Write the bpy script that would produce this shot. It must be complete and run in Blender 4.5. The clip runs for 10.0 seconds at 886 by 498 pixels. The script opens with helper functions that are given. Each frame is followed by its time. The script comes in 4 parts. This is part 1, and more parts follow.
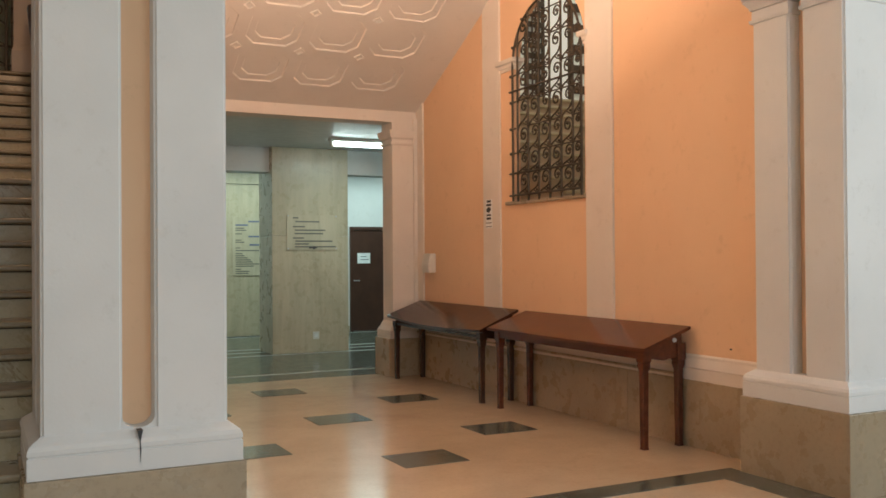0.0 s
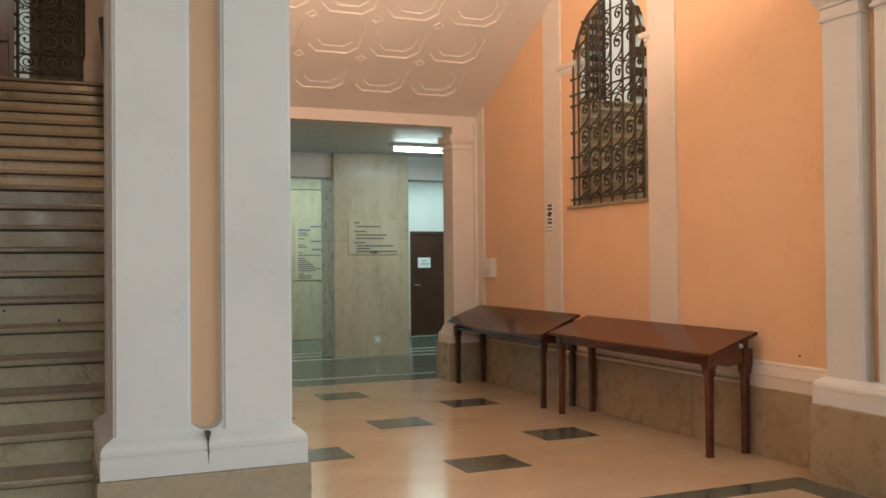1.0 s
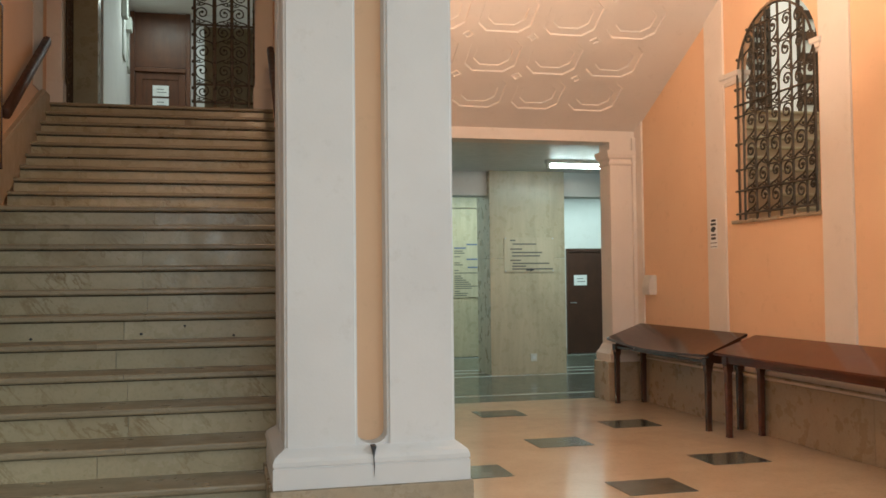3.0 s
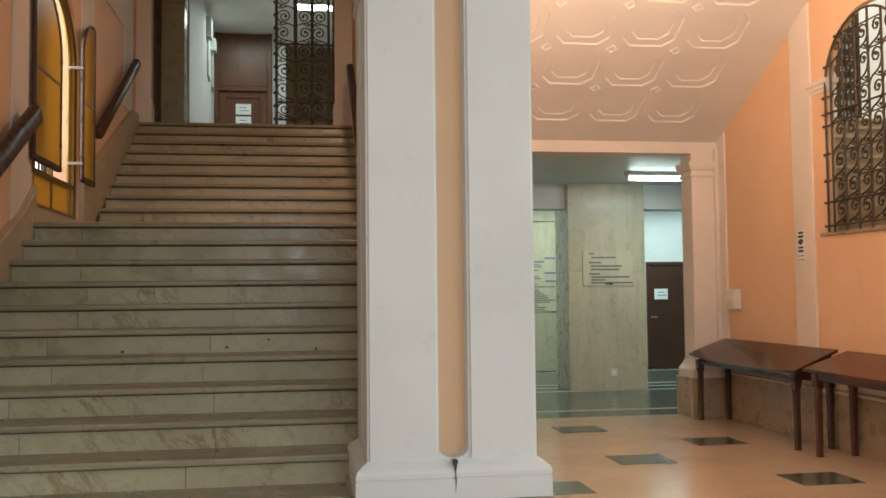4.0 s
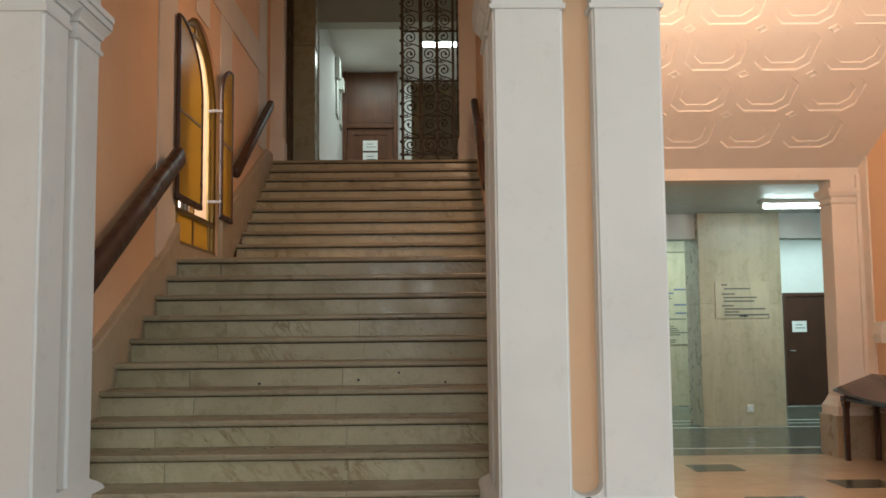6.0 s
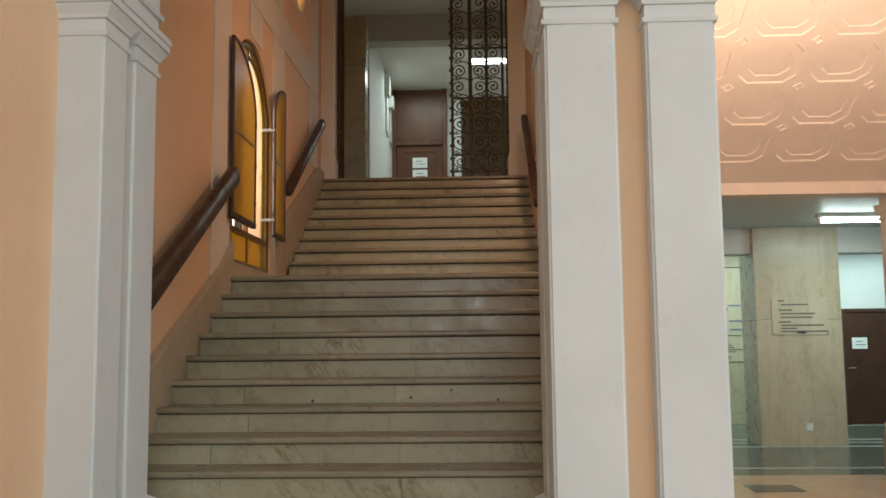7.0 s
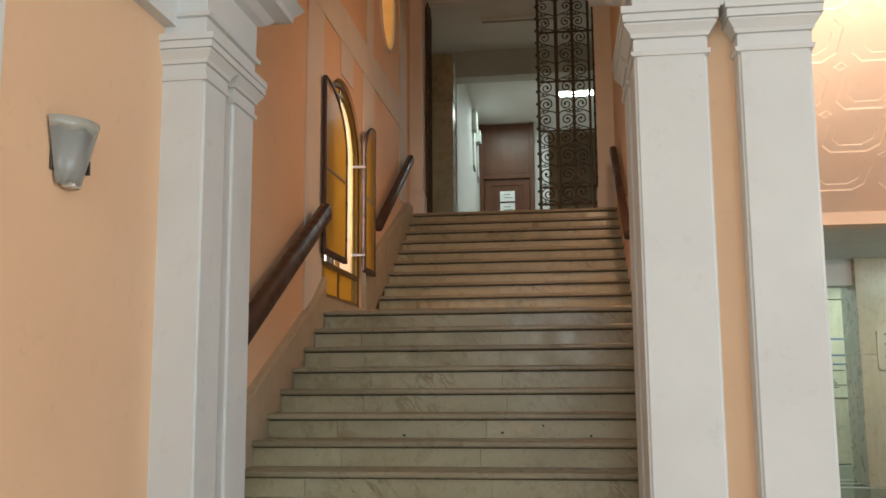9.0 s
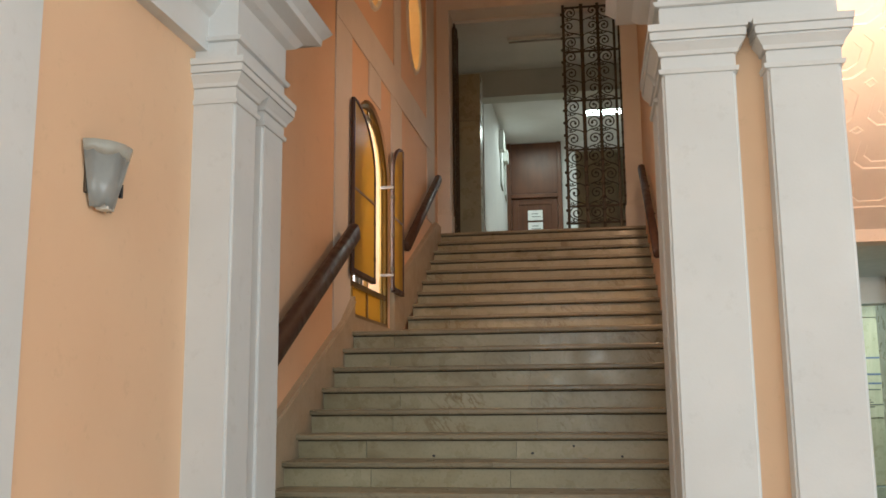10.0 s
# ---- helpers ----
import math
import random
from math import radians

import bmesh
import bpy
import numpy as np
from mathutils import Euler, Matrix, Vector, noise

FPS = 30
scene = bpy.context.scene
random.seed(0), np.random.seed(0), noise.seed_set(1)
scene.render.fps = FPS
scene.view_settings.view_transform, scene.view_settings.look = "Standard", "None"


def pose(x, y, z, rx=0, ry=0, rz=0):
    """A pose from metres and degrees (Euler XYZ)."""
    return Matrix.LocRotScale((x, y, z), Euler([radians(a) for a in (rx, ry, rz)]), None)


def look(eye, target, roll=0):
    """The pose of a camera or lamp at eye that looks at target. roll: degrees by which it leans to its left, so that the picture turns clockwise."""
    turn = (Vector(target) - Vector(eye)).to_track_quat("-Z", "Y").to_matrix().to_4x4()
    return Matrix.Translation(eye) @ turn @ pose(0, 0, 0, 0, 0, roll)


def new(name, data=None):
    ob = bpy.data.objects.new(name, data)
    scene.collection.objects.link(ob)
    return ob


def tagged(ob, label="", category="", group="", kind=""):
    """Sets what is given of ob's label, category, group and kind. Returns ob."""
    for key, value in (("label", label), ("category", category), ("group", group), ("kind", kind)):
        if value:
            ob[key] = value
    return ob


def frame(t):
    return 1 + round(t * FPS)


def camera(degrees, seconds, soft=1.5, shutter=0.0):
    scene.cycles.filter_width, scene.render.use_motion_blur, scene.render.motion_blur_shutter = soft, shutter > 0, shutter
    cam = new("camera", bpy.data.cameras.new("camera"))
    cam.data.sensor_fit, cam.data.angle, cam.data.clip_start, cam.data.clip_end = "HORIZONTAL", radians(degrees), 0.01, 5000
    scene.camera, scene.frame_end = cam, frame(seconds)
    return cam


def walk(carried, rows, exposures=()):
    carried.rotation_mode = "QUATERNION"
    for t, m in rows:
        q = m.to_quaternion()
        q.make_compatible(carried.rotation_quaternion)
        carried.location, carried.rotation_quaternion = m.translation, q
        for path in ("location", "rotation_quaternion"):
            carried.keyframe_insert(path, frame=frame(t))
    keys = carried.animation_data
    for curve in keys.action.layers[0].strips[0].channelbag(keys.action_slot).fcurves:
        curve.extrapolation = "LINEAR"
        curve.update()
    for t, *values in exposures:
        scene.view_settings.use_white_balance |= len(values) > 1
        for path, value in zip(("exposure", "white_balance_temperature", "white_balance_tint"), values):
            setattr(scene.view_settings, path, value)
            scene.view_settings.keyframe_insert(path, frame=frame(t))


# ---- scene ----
cam = camera(51.8, 10.0, soft=1.6)
PATH = [
    (0, (0.035, 0.005, 1.523), (0.936, 1.791, 1.539), -0.4),
    (0.5, (0.024, 0.012, 1.526), (0.871, 1.823, 1.545), -0.4),
    (1, (0.021, 0.003, 1.528), (0.803, 1.843, 1.554), -0.5),
    (1.5, (0.015, 0.005, 1.53), (0.732, 1.872, 1.564), -0.5),
    (2, (0.009, 0.012, 1.526), (0.642, 1.908, 1.572), -0.6),
    (2.5, (0.0, 0.024, 1.523), (0.55, 1.946, 1.579), -0.6),
    (4, (-0.032, 0.039, 1.527), (0.268, 2.014, 1.627), -0.6),
    (4.5, (-0.043, 0.037, 1.533), (0.188, 2.02, 1.653), -0.6),
    (5, (-0.051, 0.035, 1.537), (0.105, 2.024, 1.679), -0.6),
    (5.5, (-0.056, 0.044, 1.536), (0.035, 2.036, 1.692), -0.6),
    (7, (-0.084, 0.067, 1.543), (-0.159, 2.054, 1.752), -0.6),
    (7.5, (-0.088, 0.068, 1.544), (-0.214, 2.052, 1.768), -0.6),
    (8, (-0.095, 0.068, 1.547), (-0.276, 2.045, 1.789), -0.5),
    (8.5, (-0.102, 0.066, 1.549), (-0.327, 2.036, 1.811), -0.5),
    (9, (-0.102, 0.062, 1.55), (-0.366, 2.025, 1.833), -0.4),
    (9.5, (-0.107, 0.06, 1.551), (-0.403, 2.015, 1.853), -0.4),
    (10, (-0.105, 0.057, 1.55), (-0.428, 2.004, 1.876), -0.5),
]
walk(cam, [(t, look(eye, target, roll)) for t, eye, target, roll in PATH],
     exposures=((0, -0.42), (1.5, -0.34), (2.5, -0.27), (4.5, -0.13), (7, -0.08), (8.5, 0.02), (10, 0.14)))

# ---- world and large lights ----
world = bpy.data.worlds.new("world")
scene.world = world
world.use_nodes = True
wn = world.node_tree.nodes
sky = wn.new("ShaderNodeTexSky")
sky.sky_type = "NISHITA"
sky.sun_disc = False
sky.sun_elevation = radians(40)
sky.sun_rotation = radians(200)
world.node_tree.links.new(sky.outputs[0], wn["Background"].inputs[0])
wn["Background"].inputs[1].default_value = 0.1
scene.view_settings.exposure = 0.0


def area(name, x, y, z, rx, ry, rz, w, h, watts, colour):
    data = bpy.data.lights.new(name, "AREA")
    data.shape, data.size, data.size_y, data.energy, data.color = "RECTANGLE", w, h, watts, colour
    ob = new(name, data)
    ob.matrix_world = pose(x, y, z, rx, ry, rz)
    return ob


# stand-in daylight in unseen hall openings; tube lamps, an unseen bay uplight and fills
area("entrance_daylight", 1.6, -5.85, 2.9, 90, 0, 0, 6.4, 2.6, 245, (0.77, 0.90, 0.95))
# second daylight fill, added to brighten the left hall wall
area("side_daylight", 8.0, -0.6, 3.05, 90, 0, 90, 4.4, 2.2, 325, (0.78, 0.905, 0.95))
bay_lamp = area("bay_lamp_light", 2.3, 5.3, 3.32, 0, 0, 0, 0.4, 0.4, 240, (1.0, 0.73, 0.52))
bay_lamp.matrix_world = look((2.3, 5.3, 3.32), (2.3, 5.3 + 0.40, 4.32))
area("corridor_tube_light", 5.2, 12.6, 3.1, 0, 0, 0, 1.2, 0.12, 38, (0.74, 1.0, 0.97))
# broad added fill for the rear of the corridor, no fixture there
area("corridor_back_light", 5.4, 16.2, 3.24, 0, 0, 0, 6.0, 1.6, 155, (0.72, 1.0, 0.96))
area("landing_tube_light", 0.4, 16.52, 6.68, 0, 0, 0, 1.2, 0.12, 46, (0.85, 1.0, 0.98))
# added fill that brightens the upper corridor, no fixture there
area("upper_corridor_light", -1.2, 18.3, 7.0, 0, 0, 0, 0.8, 0.8, 24, (0.82, 1.0, 0.93))
# added warm fill for the upper flight, hidden behind the pillar
stair_fill = area("stair_lamp_light", 0.56, 7.6, 4.6, 0, 0, 0, 0.3, 0.3, 42, (1.0, 0.63, 0.38))
stair_fill.matrix_world = look((0.56, 7.6, 4.6), (-1.2, 10.4, 2.4))
# unseen overhead fill, added to brighten the steps behind the grille
area("stairwell_skylight", 6.9, 8.4, 7.3, 0, 0, 0, 2.4, 4.0, 130, (1.0, 0.96, 0.88))
area("stair_window_light", -2.5, 8.9, 3.5, 0, -90, 0, 1.3, 0.7, 10, (1.0, 0.95, 0.90))


# ---- materials ----
def material(name, build):
    m = bpy.data.materials.new(name)
    m.use_nodes = True
    t = m.node_tree
    build(t, t.nodes["Principled BSDF"])
    return m


def node(t, kind, **values):
    n = t.nodes.new(kind)
    for key, value in values.items():
        n.inputs[key].default_value = value
    return n


def coords(t, scale=(1, 1, 1)):
    g = t.nodes.new("ShaderNodeNewGeometry")
    mp = t.nodes.new("ShaderNodeMapping")
    mp.inputs["Scale"].default_value = scale
    t.links.new(g.outputs["Position"], mp.inputs["Vector"])
    return mp.outputs["Vector"]


def noise_of(t, scale, detail=4.0, rough=0.55, stretch=(1, 1, 1), distort=0.0):
    n = node(t, "ShaderNodeTexNoise", Scale=scale, Detail=detail, Roughness=rough, Distortion=distort)
    t.links.new(coords(t, stretch), n.inputs["Vector"])
    return n.outputs["Fac"]


def ramp(t, fac, stops):
    r = t.nodes.new("ShaderNodeValToRGB")
    while len(r.color_ramp.elements) < len(stops):
        r.color_ramp.elements.new(0.5)
    for e, (p, c) in zip(r.color_ramp.elements, stops):
        e.position = p
        e.color = (*c, 1)
    t.links.new(fac, r.inputs["Fac"])
    return r.outputs["Color"]


def mixed(t, a, b, fac, mode="MIX"):
    m = t.nodes.new("ShaderNodeMix")
    m.data_type, m.blend_type = "RGBA", mode
    for sock, v in ((m.inputs[0], fac), (m.inputs[6], a), (m.inputs[7], b)):
        if isinstance(v, (int, float)):
            sock.default_value = v
        elif isinstance(v, tuple):
            sock.default_value = (*v, 1)
        else:
            t.links.new(v, sock)
    return m.outputs[2]


def bump(t, p, height, strength, distance=0.01):
    b = node(t, "ShaderNodeBump", Strength=strength, Distance=distance)
    t.links.new(height, b.inputs["Height"])
    t.links.new(b.outputs["Normal"], p.inputs["Normal"])


def plaster(light, dark, rough=0.75, grain=0.12):
    def build(t, p):
        big = noise_of(t, 1.3, 5)
        fine = noise_of(t, 60, 3)
        c = ramp(t, big, ((0.3, dark), (0.65, light)))
        spots = ramp(t, noise_of(t, 9, 6, 0.7), ((0.30, (0.86, 0.85, 0.83)), (0.42, (1, 1, 1))))
        t.links.new(mixed(t, c, spots, 0.5, "MULTIPLY"), p.inputs["Base Color"])
        p.inputs["Roughness"].default_value = rough
        bump(t, p, fine, grain, 0.004)
    return build


def slanted(t, scale, turn):
    """Position turned about the y and z axes, then stretched: for veins that run aslant."""
    first = t.nodes.new("ShaderNodeMapping")
    first.inputs["Rotation"].default_value = (0.3, turn, 0.5)
    g = t.nodes.new("ShaderNodeNewGeometry")
    info = t.nodes.new("ShaderNodeObjectInfo")
    shift = node(t, "ShaderNodeVectorMath")
    shift.operation = "SCALE"
    shift.inputs[0].default_value = (7.0, 3.0, 5.0)
    t.links.new(info.outputs["Random"], shift.inputs["Scale"])
    t.links.new(shift.outputs[0], first.inputs["Location"])
    t.links.new(g.outputs["Position"], first.inputs["Vector"])
    second = t.nodes.new("ShaderNodeMapping")
    second.inputs["Scale"].default_value = scale
    t.links.new(first.outputs["Vector"], second.inputs["Vector"])
    return second.outputs["Vector"]


def marble(light, mid, vein, rough, scale=1.0, vein_at=0.5, stretch=(1, 1, 1), vary=0.25, speck=0.0, veins=0.5, relief=0.04):
    def build(t, p):
        big = noise_of(t, 1.6 * scale, 6, 0.6, stretch, 0.4)
        c = ramp(t, big, ((0.28, mid), (0.62, light)))
        run = node(t, "ShaderNodeTexNoise", Scale=1.7 * scale, Detail=5.0, Roughness=0.62, Distortion=0.5)
        t.links.new(slanted(t, (2.6, 2.6, 0.7), 0.75), run.inputs["Vector"])
        thin = ramp(t, run.outputs["Fac"], ((vein_at - 0.045, (0, 0, 0)), (vein_at, (1, 1, 1)), (vein_at + 0.02, (0, 0, 0))))
        where = ramp(t, noise_of(t, 0.9 * scale, 3), ((0.50, (0, 0, 0)), (0.68, (1, 1, 1))))
        c = mixed(t, c, vein, mixed(t, (0, 0, 0), mixed(t, thin, where, 1.0, "MULTIPLY"), veins))
        stain = node(t, "ShaderNodeTexNoise", Scale=1.1 * scale, Detail=4.0, Roughness=0.5, Distortion=0.3)
        t.links.new(slanted(t, (1.8, 1.8, 0.9), 1.0), stain.inputs["Vector"])
        c = mixed(t, c, mixed(t, vein, mid, 0.45), mixed(t, (0, 0, 0), ramp(t, stain.outputs["Fac"], ((0.61, (0, 0, 0)), (0.70, (1, 1, 1)))), veins * 0.9))
        info = t.nodes.new("ShaderNodeObjectInfo")
        tone = ramp(t, info.outputs["Random"], ((0.0, (1 - vary, 1 - vary, 1 - 1.15 * vary)), (1.0, (1, 1, 1))))
        c = mixed(t, c, tone, 1.0, "MULTIPLY")
        if speck:
            s = ramp(t, noise_of(t, 38 * scale, 5, 0.7, stretch), ((0.36, (1 - speck, 1 - speck, 1 - speck)), (0.5, (1, 1, 1))))
            c = mixed(t, c, s, 1.0, "MULTIPLY")
        t.links.new(c, p.inputs["Base Color"])
        r = ramp(t, noise_of(t, 7, 5), ((0.3, (rough * 0.7,) * 3), (0.7, (min(1, rough * 1.35),) * 3)))
        t.links.new(r, p.inputs["Roughness"])
        bump(t, p, noise_of(t, 25, 4), relief, 0.004)
    return build


def wood(light, dark, rough, along=(1, 14, 14), relief=0.06):
    def build(t, p):
        g = noise_of(t, 2.4, 7, 0.6, along, 0.6)
        c = ramp(t, g, ((0.3, dark), (0.7, light)))
        w = ramp(t, noise_of(t, 3, 4), ((0.3, (0.75, 0.75, 0.75)), (0.7, (1, 1, 1))))
        t.links.new(mixed(t, c, w, 1.0, "MULTIPLY"), p.inputs["Base Color"])
        r = ramp(t, noise_of(t, 11, 5), ((0.3, (rough * 0.75,) * 3), (0.7, (min(1, rough * 1.3),) * 3)))
        t.links.new(r, p.inputs["Roughness"])
        bump(t, p, g, relief, 0.003)
    return build


def plain(colour, rough, metal=0.0, vary=0.12):
    def build(t, p):
        n = ramp(t, noise_of(t, 14, 5), ((0.3, tuple(c * (1 - vary) for c in colour)), (0.7, colour)))
        t.links.new(n, p.inputs["Base Color"])
        p.inputs["Roughness"].default_value = rough
        p.inputs["Metallic"].default_value = metal
    return build


def glowing(colour, strength):
    def build(t, p):
        p.inputs["Base Color"].default_value = (*colour, 1)
        p.inputs["Emission Color"].default_value = (*colour, 1)
        p.inputs["Emission Strength"].default_value = strength
    return build


def stained(colour, rough=0.25):
    def build(t, p):
        out = t.nodes["Material Output"]
        tr = node(t, "ShaderNodeBsdfTranslucent", Color=(*colour, 1))
        gl = node(t, "ShaderNodeBsdfGlossy", Roughness=rough)
        df = node(t, "ShaderNodeBsdfDiffuse", Color=(*colour, 1))
        m1, m2 = t.nodes.new("ShaderNodeMixShader"), t.nodes.new("ShaderNodeMixShader")
        m1.inputs[0].default_value = 0.5
        m2.inputs[0].default_value = 0.04
        t.links.new(tr.outputs[0], m1.inputs[1]); t.links.new(df.outputs[0], m1.inputs[2])
        t.links.new(m1.outputs[0], m2.inputs[1]); t.links.new(gl.outputs[0], m2.inputs[2])
        t.links.new(m2.outputs[0], out.inputs[0])
    return build


M = {}
M["white"] = material("white_plaster", plaster((0.71, 0.71, 0.705), (0.64, 0.64, 0.635)))
M["cream"] = material("cream_plaster", plaster((0.78, 0.71, 0.65), (0.71, 0.64, 0.58)))
M["orange"] = material("orange_plaster", plaster((0.83, 0.556, 0.358), (0.795, 0.52, 0.33), 0.7, 0.08))
M["ceiling"] = material("ceiling_plaster", plaster((0.73, 0.675, 0.63), (0.69, 0.635, 0.59)))
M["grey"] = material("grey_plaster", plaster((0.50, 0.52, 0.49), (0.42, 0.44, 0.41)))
M["dado"] = material("beige_stone", marble((0.40, 0.32, 0.22), (0.33, 0.26, 0.175), (0.27, 0.20, 0.12), 0.30, 0.8, 0.44, (1, 1, 1), 0.10, 0.12, 0.14))
M["floor"] = material("cream_marble", marble((0.56, 0.43, 0.30), (0.48, 0.36, 0.25), (0.40, 0.28, 0.18), 0.15, 0.9, 0.45, (1, 1, 1), 0.0, 0.08, 0.35, 0.02))
M["green"] = material("green_marble", marble((0.13, 0.14, 0.115), (0.06, 0.072, 0.06), (0.33, 0.33, 0.28), 0.17, 4.0, 0.5, (1, 1, 1), 0.15, 0.45, 0.6, 0.02))
M["stripe"] = material("white_marble", marble((0.70, 0.70, 0.68), (0.6, 0.6, 0.58), (0.5, 0.5, 0.5), 0.15, 1.0))
M["step"] = material("stair_marble", marble((0.53, 0.47, 0.315), (0.425, 0.36, 0.225), (0.24, 0.155, 0.06), 0.30, 1.3, 0.47, (1, 1, 1), 0.16, 0.10, 0.85))
M["nosing"] = material("tread_marble", marble((0.40, 0.34, 0.23), (0.27, 0.22, 0.14), (0.14, 0.10, 0.06), 0.34, 1.2, 0.46, (0.6, 6, 14), 0.16, 0.35, 0.5))
M["travertine"] = material("travertine", marble((0.54, 0.455, 0.325), (0.43, 0.36, 0.25), (0.28, 0.22, 0.13), 0.3, 1.2, 0.45, (4.0, 4.0, 0.5), 0.06, 0.10, 0.3))
M["table_wood"] = material("mahogany", wood((0.135, 0.042, 0.022), (0.075, 0.022, 0.012), 0.16, (8, 0.8, 8), 0.015))
M["dark_wood"] = material("dark_walnut", wood((0.072, 0.030, 0.018), (0.048, 0.020, 0.012), 0.13, (5, 0.7, 5), 0.008))
M["rail"] = material("handrail_wood", wood((0.080, 0.034, 0.020), (0.055, 0.023, 0.014), 0.48, (5, 1, 1)))
M["door"] = material("brown_door_wood", wood((0.155, 0.054, 0.022), (0.10, 0.034, 0.015), 0.4, (4, 4, 0.6)))
M["dark_door"] = material("dark_door_wood", wood((0.080, 0.032, 0.019), (0.064, 0.025, 0.015), 0.42, (3, 3, 0.6), 0.0))
M["iron"] = material("wrought_iron", plain((0.080, 0.058, 0.037), 0.5, 0.3))
# one dark colour for joint dirt and the shadow beneath the treads
M["shade_grime"] = material("joint_shade_dirt", plain((0.075, 0.06, 0.04), 0.8))
M["paper"] = material("white_paper", plain((0.85, 0.86, 0.86), 0.6))
M["ink"] = material("black_ink", plain((0.03, 0.03, 0.035), 0.5))
M["faded"] = material("faded_lettering", plain((0.12, 0.115, 0.10), 0.5))
M["skirt"] = material("skirt_stone", marble((0.56, 0.46, 0.335), (0.48, 0.385, 0.27), (0.35, 0.26, 0.16), 0.4, 1.0, 0.46, (1, 1, 1), 0.1, 0.1, 0.3))
M["olive"] = material("olive_stone", marble((0.32, 0.31, 0.215), (0.26, 0.25, 0.17), (0.17, 0.16, 0.10), 0.3, 1.0, 0.45, (1, 1, 1), 0.1, 0.1, 0.4))
M["blue_ink"] = material("blue_ink", plain((0.13, 0.15, 0.24), 0.5))
M["plastic"] = material("white_plastic", plain((0.75, 0.73, 0.68), 0.4))
M["acrylic"] = material("sign_panel", marble((0.56, 0.475, 0.35), (0.46, 0.39, 0.28), (0.28, 0.23, 0.15), 0.1, 1.2, 0.45, (4.0, 4.0, 0.5), 0.0, 0.07, 0.2))
M["frosted"] = material("frosted_glass", plain((0.31, 0.31, 0.295), 0.3))
M["bronze"] = material("bronze_frame", plain((0.30, 0.19, 0.06), 0.3, 0.7))
M["steel"] = material("steel", plain((0.55, 0.55, 0.56), 0.3, 0.9))
M["yellow"] = material("yellow_glass", stained((0.56, 0.385, 0.10)))
M["pale_yellow"] = material("pale_yellow_glass", stained((1.0, 0.93, 0.62)))
M["yard"] = material("yard_daylight", glowing((0.95, 0.97, 1.0), 2.6))
M["tube"] = material("lit_tube", glowing((0.80, 1.0, 0.98), 17.0))
# bright and dim copies of a glow that replaces daylight outside
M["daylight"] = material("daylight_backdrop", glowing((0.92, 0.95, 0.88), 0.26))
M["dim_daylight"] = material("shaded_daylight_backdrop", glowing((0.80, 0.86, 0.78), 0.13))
M["gloss_white"] = material("gloss_ceiling_paint", marble((0.60, 0.62, 0.62), (0.55, 0.57, 0.57), (0.5, 0.5, 0.5), 0.42, 1.0, 0.5, (1, 1, 1), 0.0, 0.0, 0.0, 0.5))
M["clear"] = material("clear_glass_rim", plain((0.44, 0.42, 0.37), 0.12))


# ---- builders ----
def box(bm, x0, x1, y0, y1, z0, z1):
    vs = [bm.verts.new((x, y, z)) for x in (x0, x1) for y in (y0, y1) for z in (z0, z1)]
    for f in ((0, 1, 3, 2), (4, 6, 7, 5), (0, 4, 5, 1), (2, 3, 7, 6), (0, 2, 6, 4), (1, 5, 7, 3)):
        bm.faces.new([vs[i] for i in f])
    return vs


def finish(name, bm, mat, parent=None, label="", smooth=False):
    bmesh.ops.recalc_face_normals(bm, faces=bm.faces)
    me = bpy.data.meshes.new(name)
    bm.to_mesh(me)
    bm.free()
    me.materials.append(M[mat])
    if smooth:
        for f in me.polygons:
            f.use_smooth = True
    ob = new(name, me)
    if parent:
        ob.parent = parent
    if label:
        ob["label"] = label
    return ob


def part(name, bm, mat, parent, label="", smooth=False):
    return finish(name, bm, mat, parent, label, smooth)


def block(name, mat, x0, x1, y0, y1, z0, z1, parent=None, label="", bevel=0.0, segments=2):
    bm = bmesh.new()
    box(bm, x0, x1, y0, y1, z0, z1)
    if bevel:
        bmesh.ops.recalc_face_normals(bm, faces=bm.faces)
        bmesh.ops.bevel(bm, geom=bm.edges[:], offset=bevel, segments=segments, affect="EDGES", profile=0.5)
    return finish(name, bm, mat, parent, label)


def thing(name, label, category, x=0, y=0, z=0, group="", kind=""):
    ob = new(name)
    ob.empty_display_size = 0.1
    ob.location = (x, y, z)
    return tagged(ob, label, category, group, kind)


def rings(bm, x0, x1, y0, y1, profile):
    """A rectangular block whose sides follow a profile of (outset, height)."""
    loops = []
    for o, z in profile:
        loops.append([bm.verts.new(p) for p in ((x0 - o, y0 - o, z), (x1 + o, y0 - o, z), (x1 + o, y1 + o, z), (x0 - o, y1 + o, z))])
    for a, b in zip(loops, loops[1:]):
        for i in range(4):
            bm.faces.new((a[i], a[(i + 1) % 4], b[(i + 1) % 4], b[i]))
    bm.faces.new(loops[0][::-1])
    bm.faces.new(loops[-1])


def prism(bm, outline, axis, a, b):
    """An outline of 2D points pushed from a to b along an axis; the outline holds the two other axes in order."""
    def at(p, d):
        c = list(p)
        c.insert(axis, d)
        return bm.verts.new(c)
    lo, hi = [at(p, a) for p in outline], [at(p, b) for p in outline]
    n = len(outline)
    for i in range(n):
        bm.faces.new((lo[i], lo[(i + 1) % n], hi[(i + 1) % n], hi[i]))
    bm.faces.new(lo[::-1])
    bm.faces.new(hi)


